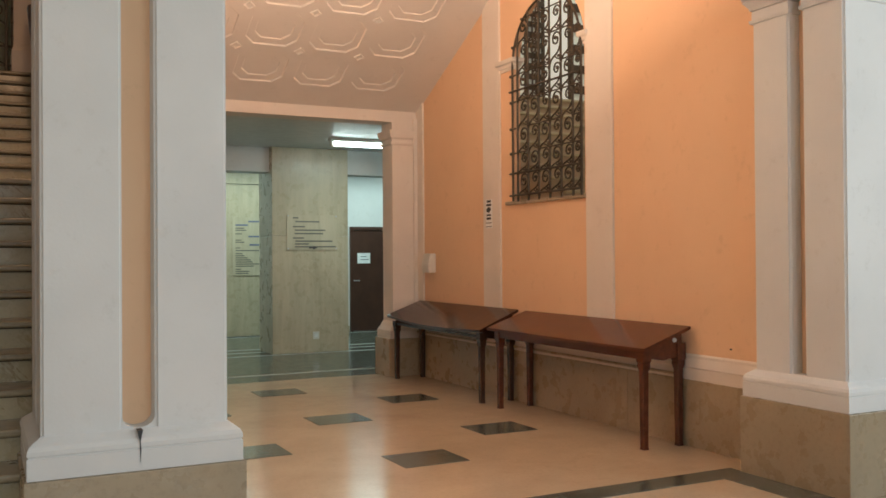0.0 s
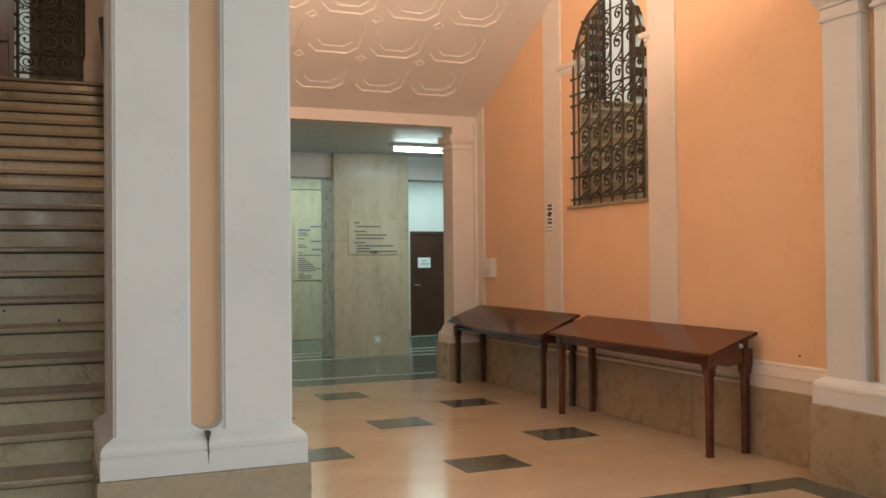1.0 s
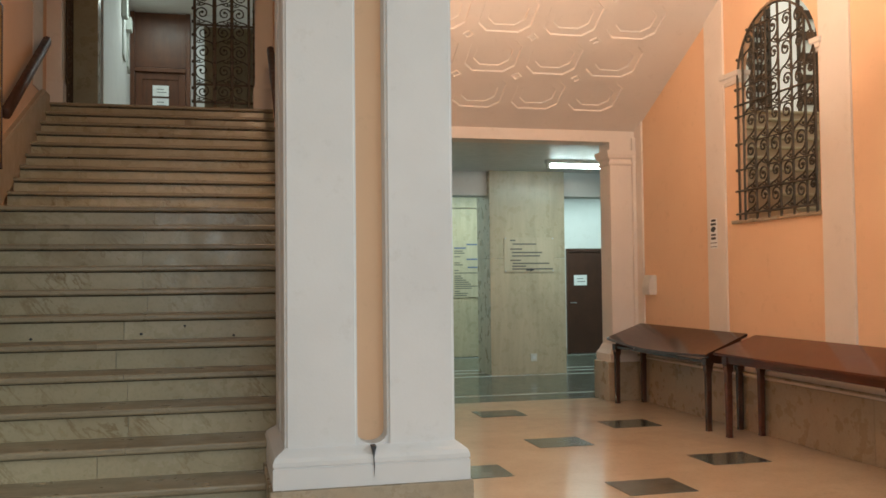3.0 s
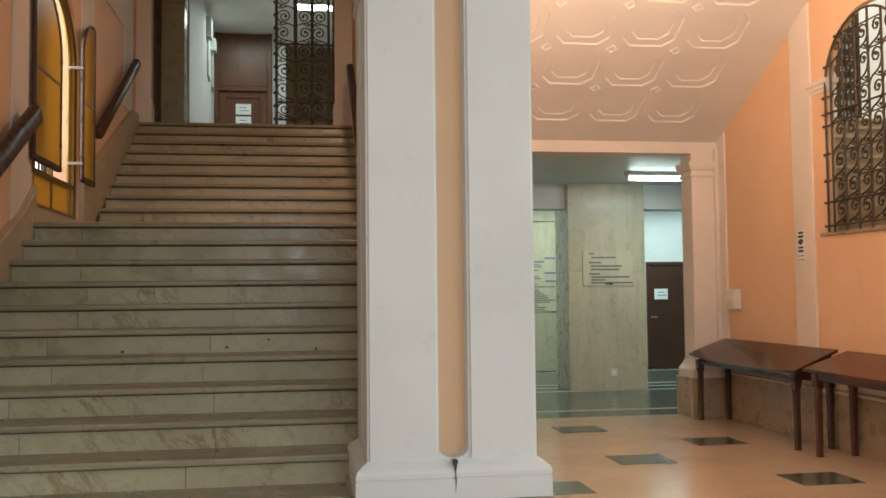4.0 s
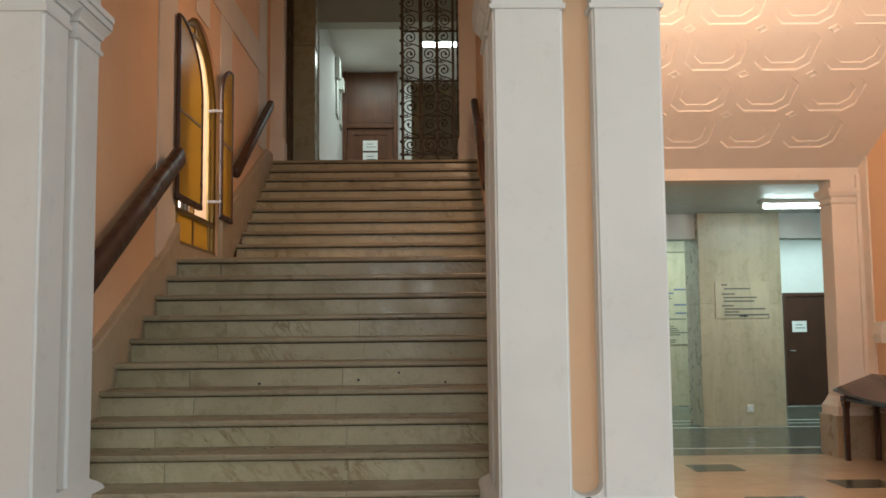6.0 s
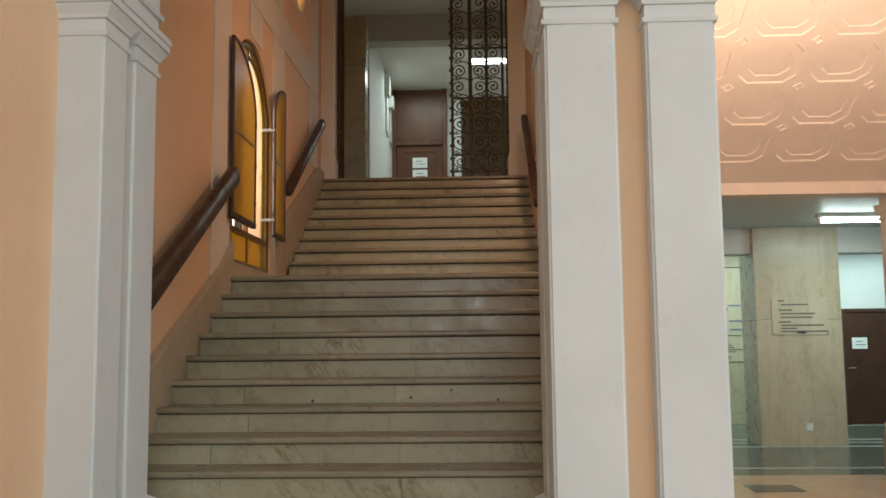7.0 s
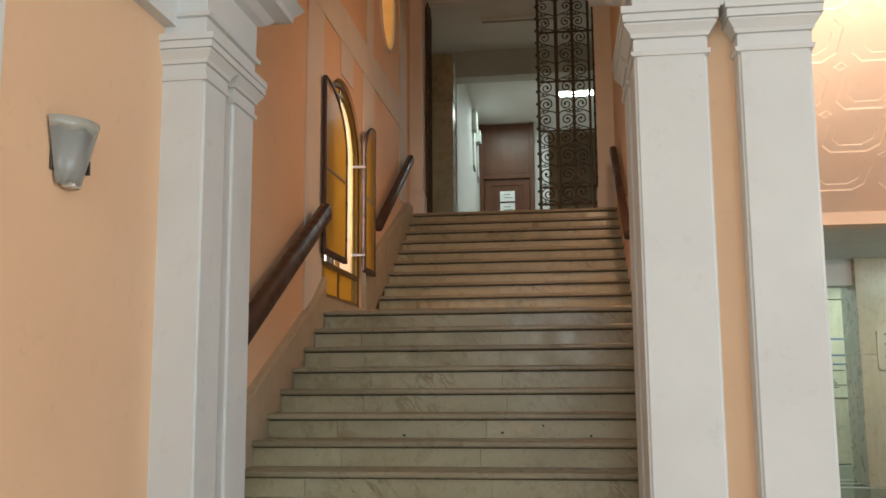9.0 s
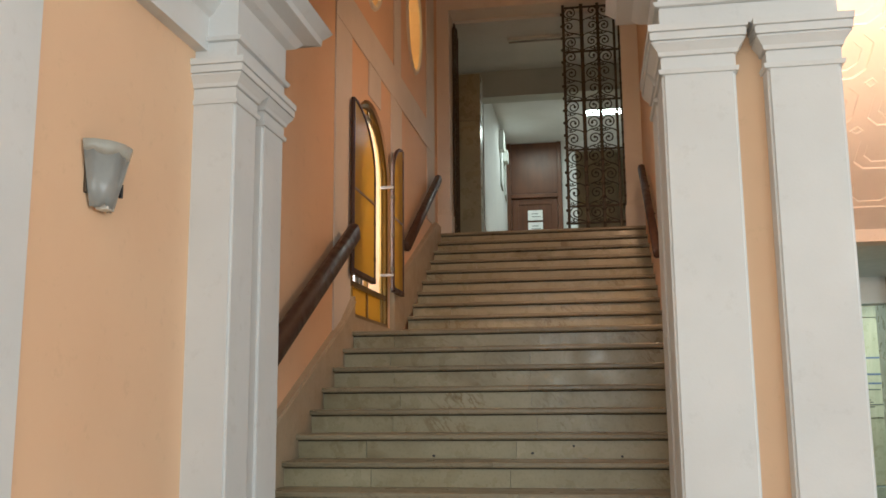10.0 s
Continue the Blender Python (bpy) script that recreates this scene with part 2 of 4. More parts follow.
def tube(bm, points, radius, sides=6, closed=False):
    """A round bar along a line of points."""
    pts = [Vector(p) for p in points]
    loops = []
    n = len(pts)
    for i, p in enumerate(pts):
        d = (pts[min(i + 1, n - 1)] - pts[max(i - 1, 0)]).normalized()
        up = Vector((1, 0, 0)) if abs(d.x) < 0.9 else Vector((0, 0, 1))
        u = d.cross(up).normalized()
        v = d.cross(u)
        loops.append([bm.verts.new(p + radius * (math.cos(2 * math.pi * k / sides) * u + math.sin(2 * math.pi * k / sides) * v)) for k in range(sides)])
    for a, b in zip(loops, loops[1:]):
        for k in range(sides):
            bm.faces.new((a[k], a[(k + 1) % sides], b[(k + 1) % sides], b[k]))
    bm.faces.new(loops[0][::-1])
    bm.faces.new(loops[-1])


def arch(y0, y1, z0, spring, n=14):
    """Outline of a round-headed opening, anticlockwise, in (y, z)."""
    r, c = (y1 - y0) / 2, (y0 + y1) / 2
    return [(y0, z0), (y1, z0)] + [(c + r * math.cos(math.pi * k / n), spring + r * math.sin(math.pi * k / n)) for k in range(n + 1)]


def wall_with_arch(bm, x0, x1, ya, yb, za, zb, hole):
    """A wall slab in the y-z plane with one round-headed hole given by (y0, y1, z0, spring)."""
    y0, y1, z0, spring = hole
    r, c = (y1 - y0) / 2, (y0 + y1) / 2
    top = spring + r + 0.02
    box(bm, x0, x1, ya, y0, za, zb)
    box(bm, x0, x1, y1, yb, za, zb)
    box(bm, x0, x1, y0, y1, za, z0)
    box(bm, x0, x1, y0, y1, top, zb)
    n = 16
    for k in range(n):
        a0, a1 = math.pi * k / n, math.pi * (k + 1) / n
        p = [(c + r * math.cos(a), spring + r * math.sin(a)) for a in (a0, a1)]
        prism(bm, [p[0], (p[0][0], top), (p[1][0], top), p[1]], 0, x0, x1)


# ---- large structure ----
WALL_L, WALL_R = -2.24, 5.07
TOP = 7.4

hall_floor = tagged(block("floor", "floor", -2.6, 8.4, -6.2, 11.0, -0.2, 0.0), "polished cream marble floor with dark inlays", "floor", kind="structure")
corridor_floor = tagged(block("floor_corridor", "green", 1.0, 12.0, 11.0, 18.0, -0.2, 0.0), "dark grey-green marble corridor floor with white stripes", "floor", kind="structure")
for y, w in ((11.56, 0.09), (13.86, 0.10), (14.40, 0.07), (14.86, 0.08), (17.25, 0.08)):
    block("stripe", "stripe", 1.0, 12.0, y, y + w, -0.01, 0.004, corridor_floor)
for x, rows in ((2.745, (6.22, 8.12, 10.03)), (3.84, (7.0, 8.94)), (1.64, (7.06, 8.98))):
    for y in rows:
        block("inlay", "green", x, x + 0.525, y - 0.225, y + 0.225, -0.01, 0.004, hall_floor)
block("inlay", "green", 1.3, 4.78, 4.68, 4.9, -0.01, 0.004, hall_floor)
block("inlay", "green", 4.52, 4.78, -4.0, 4.68, -0.01, 0.004, hall_floor)

# right wall of the bay with the grille window
bm = bmesh.new()
wall_with_arch(bm, WALL_R, WALL_R + 0.07, 4.7, 11.4, 0, TOP, (7.02, 8.28, 2.1, 3.55))
wall_east = tagged(finish("wall_east", bm, "orange"), "orange painted plaster wall with an arched window", "wall", kind="structure")
for y0, y1, z0 in ((8.56, 8.93, 0.74), (6.58, 6.98, 0.74), (10.5, 10.7, 0.74)):
    block("pilaster_strip", "cream", WALL_R - 0.025, WALL_R, y0, y1, z0, TOP, wall_east, "flat cream plaster strip", 0.004)
for y0, y1 in ((8.28, 8.56), (6.98, 7.03)):
    bm = bmesh.new()
    rings(bm, WALL_R - 0.004, WALL_R + 0.05, y0, y1, ((0.01, 3.50), (0.012, 3.53), (0.025, 3.535), (0.028, 3.565), (0.045, 3.58), (0.05, 3.62), (0.0, 3.625)))
    part("impost", bm, "cream", wall_east, "cream impost moulding")
block("sill", "dado", WALL_R - 0.03, WALL_R + 0.1, 6.99, 8.44, 2.065, 2.1, wall_east, "thin stone sill", 0.006)
dado_e = tagged(block("dado_east", "dado", WALL_R - 0.012, WALL_R, 4.7, 10.63, 0, 0.53), "beige stone dado slabs on the bay wall", "dado", kind="structure")
for y0, y1 in ((4.72, 6.38), (6.383, 8.2), (8.203, 9.7), (9.703, 10.62)):
    block("stone_slab", "dado", WALL_R - 0.03, WALL_R - 0.012, y0, y1, 0.002, 0.529, dado_e, "", 0.002, 1)
bm = bmesh.new()
rings(bm, WALL_R - 0.0, WALL_R + 0.02, 4.7, 10.63, ((0.02, 0.53), (0.024, 0.62), (0.03, 0.63), (0.012, 0.70), (0.012, 0.72), (0.0, 0.735)))
tagged(finish("baseboard_east", bm, "cream"), "cream plaster base moulding", "baseboard", kind="structure")

# back wall of the bay: lintel, jamb pilaster, part behind the pillar
wall_bay = tagged(finish("wall_bay_back", (lambda b: (box(b, 0.95, 2.3, 10.7, 11.02, 0, 3.245), box(b, 0.95, 5.07, 10.7, 11.02, 3.245, TOP), b)[2])(bmesh.new()), "cream"), "cream plaster wall over the corridor opening", "wall", kind="structure")


def pilaster(parent, x0, x1, y0, y1, shaft_mat="white", base=True, head=3.37, mat="white"):
    """A square shaft with its moulded head."""
    bm = bmesh.new()
    rings(bm, x0, x1, y0, y1, ((0, 0.66), (0.0, 3.13)))
    bmesh.ops.bevel(bm, geom=[e for e in bm.edges if abs(e.verts[0].co.z - e.verts[1].co.z) > 1], offset=0.014, segments=3, affect="EDGES")
    part("shaft", bm, shaft_mat, parent)
    bm = bmesh.new()
    rings(bm, x0, x1, y0, y1, ((0.0, 3.12), (-0.004, 3.121), (-0.004, 3.127), (0.012, 3.128), (0.017, 3.15), (0.002, 3.152), (0.002, 3.212), (-0.004, 3.213), (-0.004, 3.218), (0.012, 3.22), (0.018, 3.24), (0.034, 3.262), (0.047, 3.278), (0.047, 3.283), (0.037, 3.284), (0.037, 3.291), (0.052, 3.292), (0.054, 3.328), (0.046, 3.329), (0.046, 3.333), (0.060, 3.336), (0.061, head)))
    part("capital", bm, mat, parent, "moulded plaster capital")


BASE = ((0.060, 0.536), (0.060, 0.634), (0.054, 0.636), (0.054, 0.642), (0.060, 0.645), (0.059, 0.665), (0.050, 0.685), (0.032, 0.70), (0.013, 0.712), (0.004, 0.718), (0.0, 0.722))


def pier(name, label, posts, core, body, plinth, frieze_top=3.62):
    x0, x1, y0, y1 = body
    ob = thing(name, label, "pillar", (x0 + x1) / 2, (y0 + y1) / 2, 0)
    ob.location = (0, 0, 0)
    for p in posts:
        pilaster(ob, *p)
    block("core", "orange", *core, 0.5, 3.372, ob, "orange recessed strip between the shafts")
    bm = bmesh.new()
    rings(bm, x0, x1, y0, y1, BASE)
    part("base_moulding", bm, "white", ob, "chipped white base moulding")
    block("plinth", "dado", x0 - 0.075, x1 + 0.075, y0 - 0.075, y1 + 0.075, 0, 0.534, ob, "beige stone plinth", 0.006)
    bm = bmesh.new()
    rings(bm, x0, x1, y0, y1, ((0.0, 3.372), (0.0, 3.47), (-0.004, 3.471), (-0.004, 3.477), (0.02, 3.48), (0.03, 3.50), (0.004, 3.51), (0.004, 3.72), (0.05, 3.74), (0.09, 3.78), (0.18, 3.80), (0.185, 3.84), (0.24, 3.90), (0.0, 3.92), (-0.02, 4.35)))
    part("entablature", bm, "white", ob)
    return ob


pier("pillar", "white twin-shaft pillar with orange strip and stone plinth",
     ((0.265, 0.618, 4.5, 4.83), (0.765, 1.11, 4.5, 4.83), (0.265, 0.618, 4.94, 5.27), (0.765, 1.11, 4.94, 5.27)),
     (0.37, 1.01, 4.62, 5.15), (0.265, 1.11, 4.5, 5.27), None)
pier("corner_pier", "white corner pier of twin shafts by the stairs",
     ((-2.3, -1.96, 4.5, 4.81), (-2.3, -1.96, 4.92, 5.26)), (-2.3, -2.06, 4.6, 5.17), (-2.3, -1.96, 4.5, 5.26), None)
pier("corner_pier", "cream-lit corner pier of twin shafts beside the bay",
     ((4.84, 5.3, 3.95, 4.28), (4.84, 5.3, 4.39, 4.71)), (4.94, 5.3, 4.05, 4.62), (4.84, 5.3, 3.95, 4.71), None)

stop = [(0.618, 0.70), (0.765, 0.70), (0.765, 0.775)] + [(0.6915 + 0.0735 * math.cos(math.pi * k / 10), 0.775 - 0.052 * math.sin(math.pi * k / 10)) for k in range(1, 10)] + [(0.618, 0.775)]
bm = bmesh.new()
prism(bm, stop, 1, 4.512, 4.62)
part("strip_stop", bm, "white", bpy.data.objects["pillar"], "rounded white foot of the orange strip")
crack = bmesh.new()
prism(crack, [(0.678, 0.722), (0.70, 0.724), (0.694, 0.70), (0.689, 0.67), (0.692, 0.63), (0.6875, 0.575), (0.6865, 0.63), (0.684, 0.68)], 1, 4.437, 4.50)
crack_ob = finish("crack", crack, "ink", bpy.data.objects["pillar"], "dark crack in the plaster base")
# jamb pilaster of the corridor opening
jamb = thing("jamb_pilaster", "cream pilaster at the corridor opening", "pillar")
block("shaft", "cream", 4.71, 5.06, 10.7, 11.02, 0.68, 3.0, jamb, "", 0.008)
block("side_strip", "cream", 5.0, 5.065, 10.66, 10.7, 0.68, 3.3, jamb, "", 0.004)
bm = bmesh.new()
rings(bm, 4.71, 5.0, 10.7, 11.02, ((0, 2.95), (0.02, 2.965), (0.022, 2.99), (0.004, 2.995), (0.004, 3.03), (0.03, 3.05), (0.045, 3.09), (0.05, 3.14), (0.002, 3.145), (0.002, 3.246)))
part("capital", bm, "cream", jamb)
bm = bmesh.new()
rings(bm, 4.71, 5.05, 10.7, 11.02, ((0.06, 0.48), (0.06, 0.58), (0.03, 0.63), (0.0, 0.7)))
part("base_moulding", bm, "cream", jamb)
block("plinth", "dado", 4.62, 5.07, 10.63, 11.09, 0, 0.48, jamb, "", 0.006)

# sloping coffered ceiling of the bay, rising towards the hall
SLOPE = 0.505
FOOT_Y, FOOT_Z = 10.7, 3.385


def slope_z(y):
    return FOOT_Z + (FOOT_Y - y) * SLOPE


cn = Vector((0, -SLOPE, -1)).normalized()
cu = Vector((0, -1, SLOPE)).normalized()


def on_ceiling(x, s, h):
    """A point s metres up the slope from its foot, h below the surface."""
    return Vector((x, FOOT_Y, FOOT_Z)) + s * cu + h * cn


def frame_outline(cx, cs, w, d, cut):
    return [(cx - w + cut, cs - d), (cx + w - cut, cs - d), (cx + w, cs - d + cut), (cx + w, cs + d - cut), (cx + w - cut, cs + d), (cx - w + cut, cs + d), (cx - w, cs + d - cut), (cx - w, cs - d + cut)]


COFFER_X, COFFER_S, COFFER_X0, COFFER_S0 = 0.715, 0.645, 4.275, 0.66
LONG = math.hypot(6.1, 6.1 * SLOPE)
bm = bmesh.new()


def face(points):
    bm.faces.new([bm.verts.new(on_ceiling(x, s, h)) for x, s, h in points])


def sunk(outlines):
    """Closed outlines (points, depth) joined by steep steps, the last one filled."""
    for (a, ha), (b, hb) in zip(outlines, outlines[1:]):
        n = len(a)
        for i in range(n):
            k = (i + 1) % n
            face([(*a[i], ha), (*a[k], ha), (*b[k], hb), (*b[i], hb)])
    face([(*p, outlines[-1][1]) for p in outlines[-1][0]])


def cell(cx, cs, hx, hs):
    """One field of the ceiling round a sunk octagon of two steps."""
    def oct(w, d, cut):
        return frame_outline(cx, cs, w, d, cut)
    o = oct(0.288, 0.268, 0.108)
    rim = [(cx - hx, cs - hs), (cx + hx, cs - hs), (cx + hx, cs + hs), (cx - hx, cs + hs)]
    for k in range(4):
        side, corner = (o[2 * k], o[2 * k + 1]), rim[(k + 1) % 4]
        face([(*rim[k], 0), (*corner, 0), (*side[1], 0), (*side[0], 0)])
        face([(*corner, 0), (*o[(2 * k + 2) % 8], 0), (*side[1], 0)])
    sunk([(o, 0.0), (oct(0.279, 0.259, 0.105), -0.014), (oct(0.203, 0.176, 0.091), -0.014), (oct(0.196, 0.169, 0.088), -0.025)])


NX, NS = 5, 10
for i in range(NX):
    for j in range(NS):
        cell(COFFER_X0 - i * COFFER_X, COFFER_S0 + j * COFFER_S, COFFER_X / 2, COFFER_S / 2)
x_hi, x_lo = COFFER_X0 + COFFER_X / 2, COFFER_X0 - (NX - 0.5) * COFFER_X
s_lo, s_hi = COFFER_S0 - COFFER_S / 2, COFFER_S0 + (NS - 0.5) * COFFER_S
face([(x_hi, 0, 0), (WALL_R, 0, 0), (WALL_R, s_hi, 0), (x_hi, s_hi, 0)])
face([(0.9, 0, 0), (x_hi, 0, 0), (x_hi, s_lo, 0), (0.9, s_lo, 0)])
face([(0.9, s_lo, 0), (x_lo, s_lo, 0), (x_lo, s_hi, 0), (0.9, s_hi, 0)])
face([(0.9, 0, -0.3), (WALL_R, 0, -0.3), (WALL_R, s_hi, -0.3), (0.9, s_hi, -0.3)])
for i in range(NX - 1):
    for j in range(NS - 1):
        qx, qs = COFFER_X0 - (i + 0.5) * COFFER_X, COFFER_S0 + (j + 0.5) * COFFER_S

        def lozenge(r):
            return [(qx, qs - r), (qx + r, qs), (qx, qs + r), (qx - r, qs)]
        sunk([(lozenge(0.066), -0.002), (lozenge(0.058), 0.012), (lozenge(0.050), 0.012), (lozenge(0.036), 0.002)])
bmesh.ops.remove_doubles(bm, verts=bm.verts, dist=0.0004)
tagged(finish("ceiling_bay", bm, "ceiling"), "sloping plaster ceiling with octagonal moulded coffers", "ceiling", kind="structure")

# wall between the stairs and the bay
tagged(block("wall_middle", "orange", 0.62, 1.0, 5.27, 12.5, 0, TOP), "orange plaster wall beside the stairs", "wall", kind="structure")

# left wall, with the arched window on the landing and oval windows above
bm = bmesh.new()
wall_with_arch(bm, WALL_L - 0.3, WALL_L, 7.4, 12.5, 0, 4.62, (7.86, 9.46, 2.28, 3.70))
box(bm, WALL_L - 0.3, WALL_L, -6.2, 7.4, 0, TOP)


def oval_hole(y, z, ry, rz, ya, yb, za, zb, n=24):
    for k in range(n):
        a0, a1 = 2 * math.pi * k / n, 2 * math.pi * (k + 1) / n

        def edge(a):
            c, s = math.cos(a), math.sin(a)
            f = min((yb - y if c > 0 else y - ya) / max(abs(c), 1e-6), (zb - z if s > 0 else z - za) / max(abs(s), 1e-6))
            return (y + f * c, z + f * s)
        e0, e1 = edge(a0), edge(a1)
        p = [(y + ry * math.cos(a0), z + rz * math.sin(a0)), e0, e1, (y + ry * math.cos(a1), z + rz * math.sin(a1))]
        if abs(e0[0] - e1[0]) > 1e-4 and abs(e0[1] - e1[1]) > 1e-4:
            p.insert(2, (yb if e0[0] + e1[0] > 2 * y else ya, zb if e0[1] + e1[1] > 2 * z else za))
        prism(bm, p, 0, WALL_L - 0.3, WALL_L)


OVALS = ((10.8, 6.27, 0.42, 0.62), (8.6, 6.1, 0.42, 0.55))
box(bm, WALL_L - 0.3, WALL_L, 7.4, 8.0, 4.62, TOP)
oval_hole(8.6, 6.1, 0.42, 0.55, 8.0, 9.2, 4.62, TOP)
box(bm, WALL_L - 0.3, WALL_L, 9.2, 10.2, 4.62, TOP)
oval_hole(10.8, 6.27, 0.42, 0.62, 10.2, 11.4, 4.62, TOP)
box(bm, WALL_L - 0.3, WALL_L, 11.4, 12.5, 4.62, TOP)
wall_west = tagged(finish("wall_west", bm, "orange"), "orange plaster wall along the stairs", "wall", kind="structure")
for y0, y1, z0, z1 in ((7.31, 7.83, 2.12, 4.875), (8.48, 8.98, 4.53, 4.875), (9.48, 10.02, 2.9, 4.875), (11.64, 12.2, 3.9, 4.875),
                       (7.31, 7.83, 5.255, TOP), (9.62, 9.98, 5.255, TOP), (11.64, 12.2, 5.255, TOP)):
    block("pilaster_strip", "cream", WALL_L, WALL_L + 0.014, y0, y1, z0, z1, wall_west, "flat cream plaster strip", 0.003, 1)
block("band", "cream", WALL_L, WALL_L + 0.016, 7.31, 12.2, 4.878, 5.252, wall_west, "flat cream plaster band", 0.003, 1)
# entablature band on the hall's left wall
bm = bmesh.new()
rings(bm, WALL_L - 0.1, -2.2, -6.0, 4.5, ((0.07, 3.43), (0.075, 3.62), (0.10, 3.64), (0.14, 3.70), (0.15, 3.76), (0.0, 3.77)))
tagged(finish("trim_hall", bm, "white"), "white projecting entablature band on the hall wall", "trim", kind="structure")
tagged(block("wall_hall_west", "orange", WALL_L, -2.198, -6.0, 4.5, 0, 5.6), "orange plaster wall of the hall", "wall", kind="structure")
tagged(block("baseboard_hall", "dado", -2.198, -2.165, -6.0, 4.42, 0, 0.5), "beige stone dado in the hall", "baseboard", kind="structure")

block("pilaster_strip", "white", -2.198, -2.175, 2.3, 3.10, 0.5, 3.45, wall_west, "flat white plaster strip")
# arcade wall over the piers; added, unseen hall ceiling and closing walls
tagged(block("wall_arcade", "white", -2.3, 8.2, 4.55, 5.2, 4.35, TOP), "white plaster wall over the arcade", "wall", kind="structure")
tagged(block("ceiling_hall", "white", -2.6, 8.4, -6.2, 4.56, 5.6, 5.8), "unseen white plaster ceiling closing the hall", "ceiling", kind="structure")
# unseen east wall, pierced for the added daylight fill
tagged(finish("wall_hall_east", (lambda b: (box(b, 8.1, 8.4, -6.2, -2.9, 0, 5.6), box(b, 8.1, 8.4, 1.7, 4.8, 0, 5.6), box(b, 8.1, 8.4, -2.9, 1.7, 0, 0.6), box(b, 8.1, 8.4, -2.9, 1.7, 4.2, 5.6), b)[4])(bmesh.new()), "orange"), "orange plaster wall of the hall", "wall", kind="structure")
tagged(block("wall_hall_north", "white", 5.3, 8.1, 4.0, 4.6, 0, 5.6), "unseen white plaster wall closing the hall", "wall", kind="structure")
bm = bmesh.new()
box(bm, -2.6, -1.6, -6.3, -6.0, 0, 5.6)
box(bm, 4.8, 8.4, -6.3, -6.0, 0, 5.6)
box(bm, -1.6, 4.8, -6.3, -6.0, 4.3, 5.6)
tagged(finish("wall_south", bm, "white"), "unseen white closing wall with a wide opening for the daylight lamp", "wall", kind="structure")
tagged(block("ceiling_stairs", "cream", -2.6, 1.0, 5.2, 12.6, TOP, TOP + 0.2), "cream plaster ceiling over the stairs", "ceiling", kind="structure")
tagged(block("ceiling_bay_top", "ceiling", 0.9, 5.4, 4.6, 11.4, TOP, TOP + 0.2), "plaster slab over the bay", "ceiling", kind="structure")

# ---- staircase ----
R = 0.165


def rise(n):
    """Height of the top of step n; the upper flight is a little steeper."""
    return n * R if n <= 13 else 13 * R + (n - 13) * 0.1705


stairs = thing("staircase", "veined pale marble stairs with worn rounded treads", "stairs")
random.seed(4)


def step(n, y, depth):
    """One step: a riser of marble slabs under a thick rounded tread."""
    z = rise(n)
    x0, x1 = -2.2, 0.62
    if n <= 1:
        x0 = -1.9
    cuts = [x0] + sorted(c for c in (-1.70 + random.uniform(-0.14, 0.14), -0.60 + random.uniform(-0.09, 0.09), 0.42 + random.uniform(-0.05, 0.04))) + [x1]
    for a, b in zip(cuts, cuts[1:]):
        block("riser_slab", "step", a + 0.0015, b - 0.0015, y + 0.054, y + 0.07, rise(n - 1), z - 0.044, stairs)
    # dark strip deepens the shadow line under the nosing, with the joint's dirt
    block("joint", "shade_grime", x0 + 0.002, x1 - 0.002, y + 0.046, y + 0.056, z - 0.049, z - 0.0405, stairs, "dark strip for the shadow and dirty joint under the tread")
    edges = [x0, -0.95 + random.uniform(-0.5, 0.5), x1]
    for a, b in zip(edges, edges[1:]):
        bm = bmesh.new()
        box(bm, a + 0.001, b - 0.001, y, y + depth + 0.06, z - 0.04, z)
        bmesh.ops.recalc_face_normals(bm, faces=bm.faces)
        front = [e for e in bm.edges if all(abs(v.co.y - y) < 1e-4 for v in e.verts) and abs(e.verts[0].co.x - e.verts[1].co.x) > 0.1]
        bmesh.ops.bevel(bm, geom=front, offset=0.012, segments=3, affect="EDGES", profile=0.5)
        part("tread", bm, "nosing", stairs)


for n in range(1, 14):
    step(n, 7.765 - (13 - n) * 0.2937, 0.2937 if n < 13 else 2.1)
for n in range(14, 24):
    step(n, 9.86 + (n - 14) * 0.287, 0.287 if n < 23 else 0.3)
# solid body under the steps
outline = [(12.5, -0.02)]
for n in range(1, 24):
    y = 7.765 - (13 - n) * 0.2937 if n < 14 else 9.86 + (n - 14) * 0.287
    outline += [(y + 0.07, rise(n - 1) - 0.045 if n > 1 else -0.02), (y + 0.07, rise(n) - 0.045)]
outline.append((12.5, rise(23) - 0.045))
bm = bmesh.new()
prism(bm, outline[::-1], 0, -2.2, 0.62)
part("body", bm, "dado", stairs)
# sloping stone skirt on the left wall
bm = bmesh.new()
prism(bm, [(4.3, 0.0), (4.3, 0.66), (7.52, 2.22), (7.86, 2.46), (7.86, 2.1), (7.7, 1.8)], 0, WALL_L, -2.19)
prism(bm, [(9.46, 2.1), (9.46, 2.72), (9.75, 2.86), (12.1, 3.94), (12.5, 3.94), (12.5, 3.6)], 0, WALL_L, -2.19)
prism(bm, [(7.86, 2.1), (7.86, 2.275), (9.46, 2.275), (9.46, 2.1)], 0, WALL_L, -2.19)
tube(bm, [(-2.19, 4.3, 0.63), (-2.19, 7.52, 2.19), (-2.19, 7.84, 2.41)], 0.014, 6)
tube(bm, [(-2.19, 9.48, 2.70), (-2.19, 9.75, 2.83), (-2.19, 12.1, 3.91)], 0.014, 6)
tagged(finish("baseboard_stairs", bm, "skirt"), "stepped beige stone skirt beside the stairs", "baseboard", kind="structure")

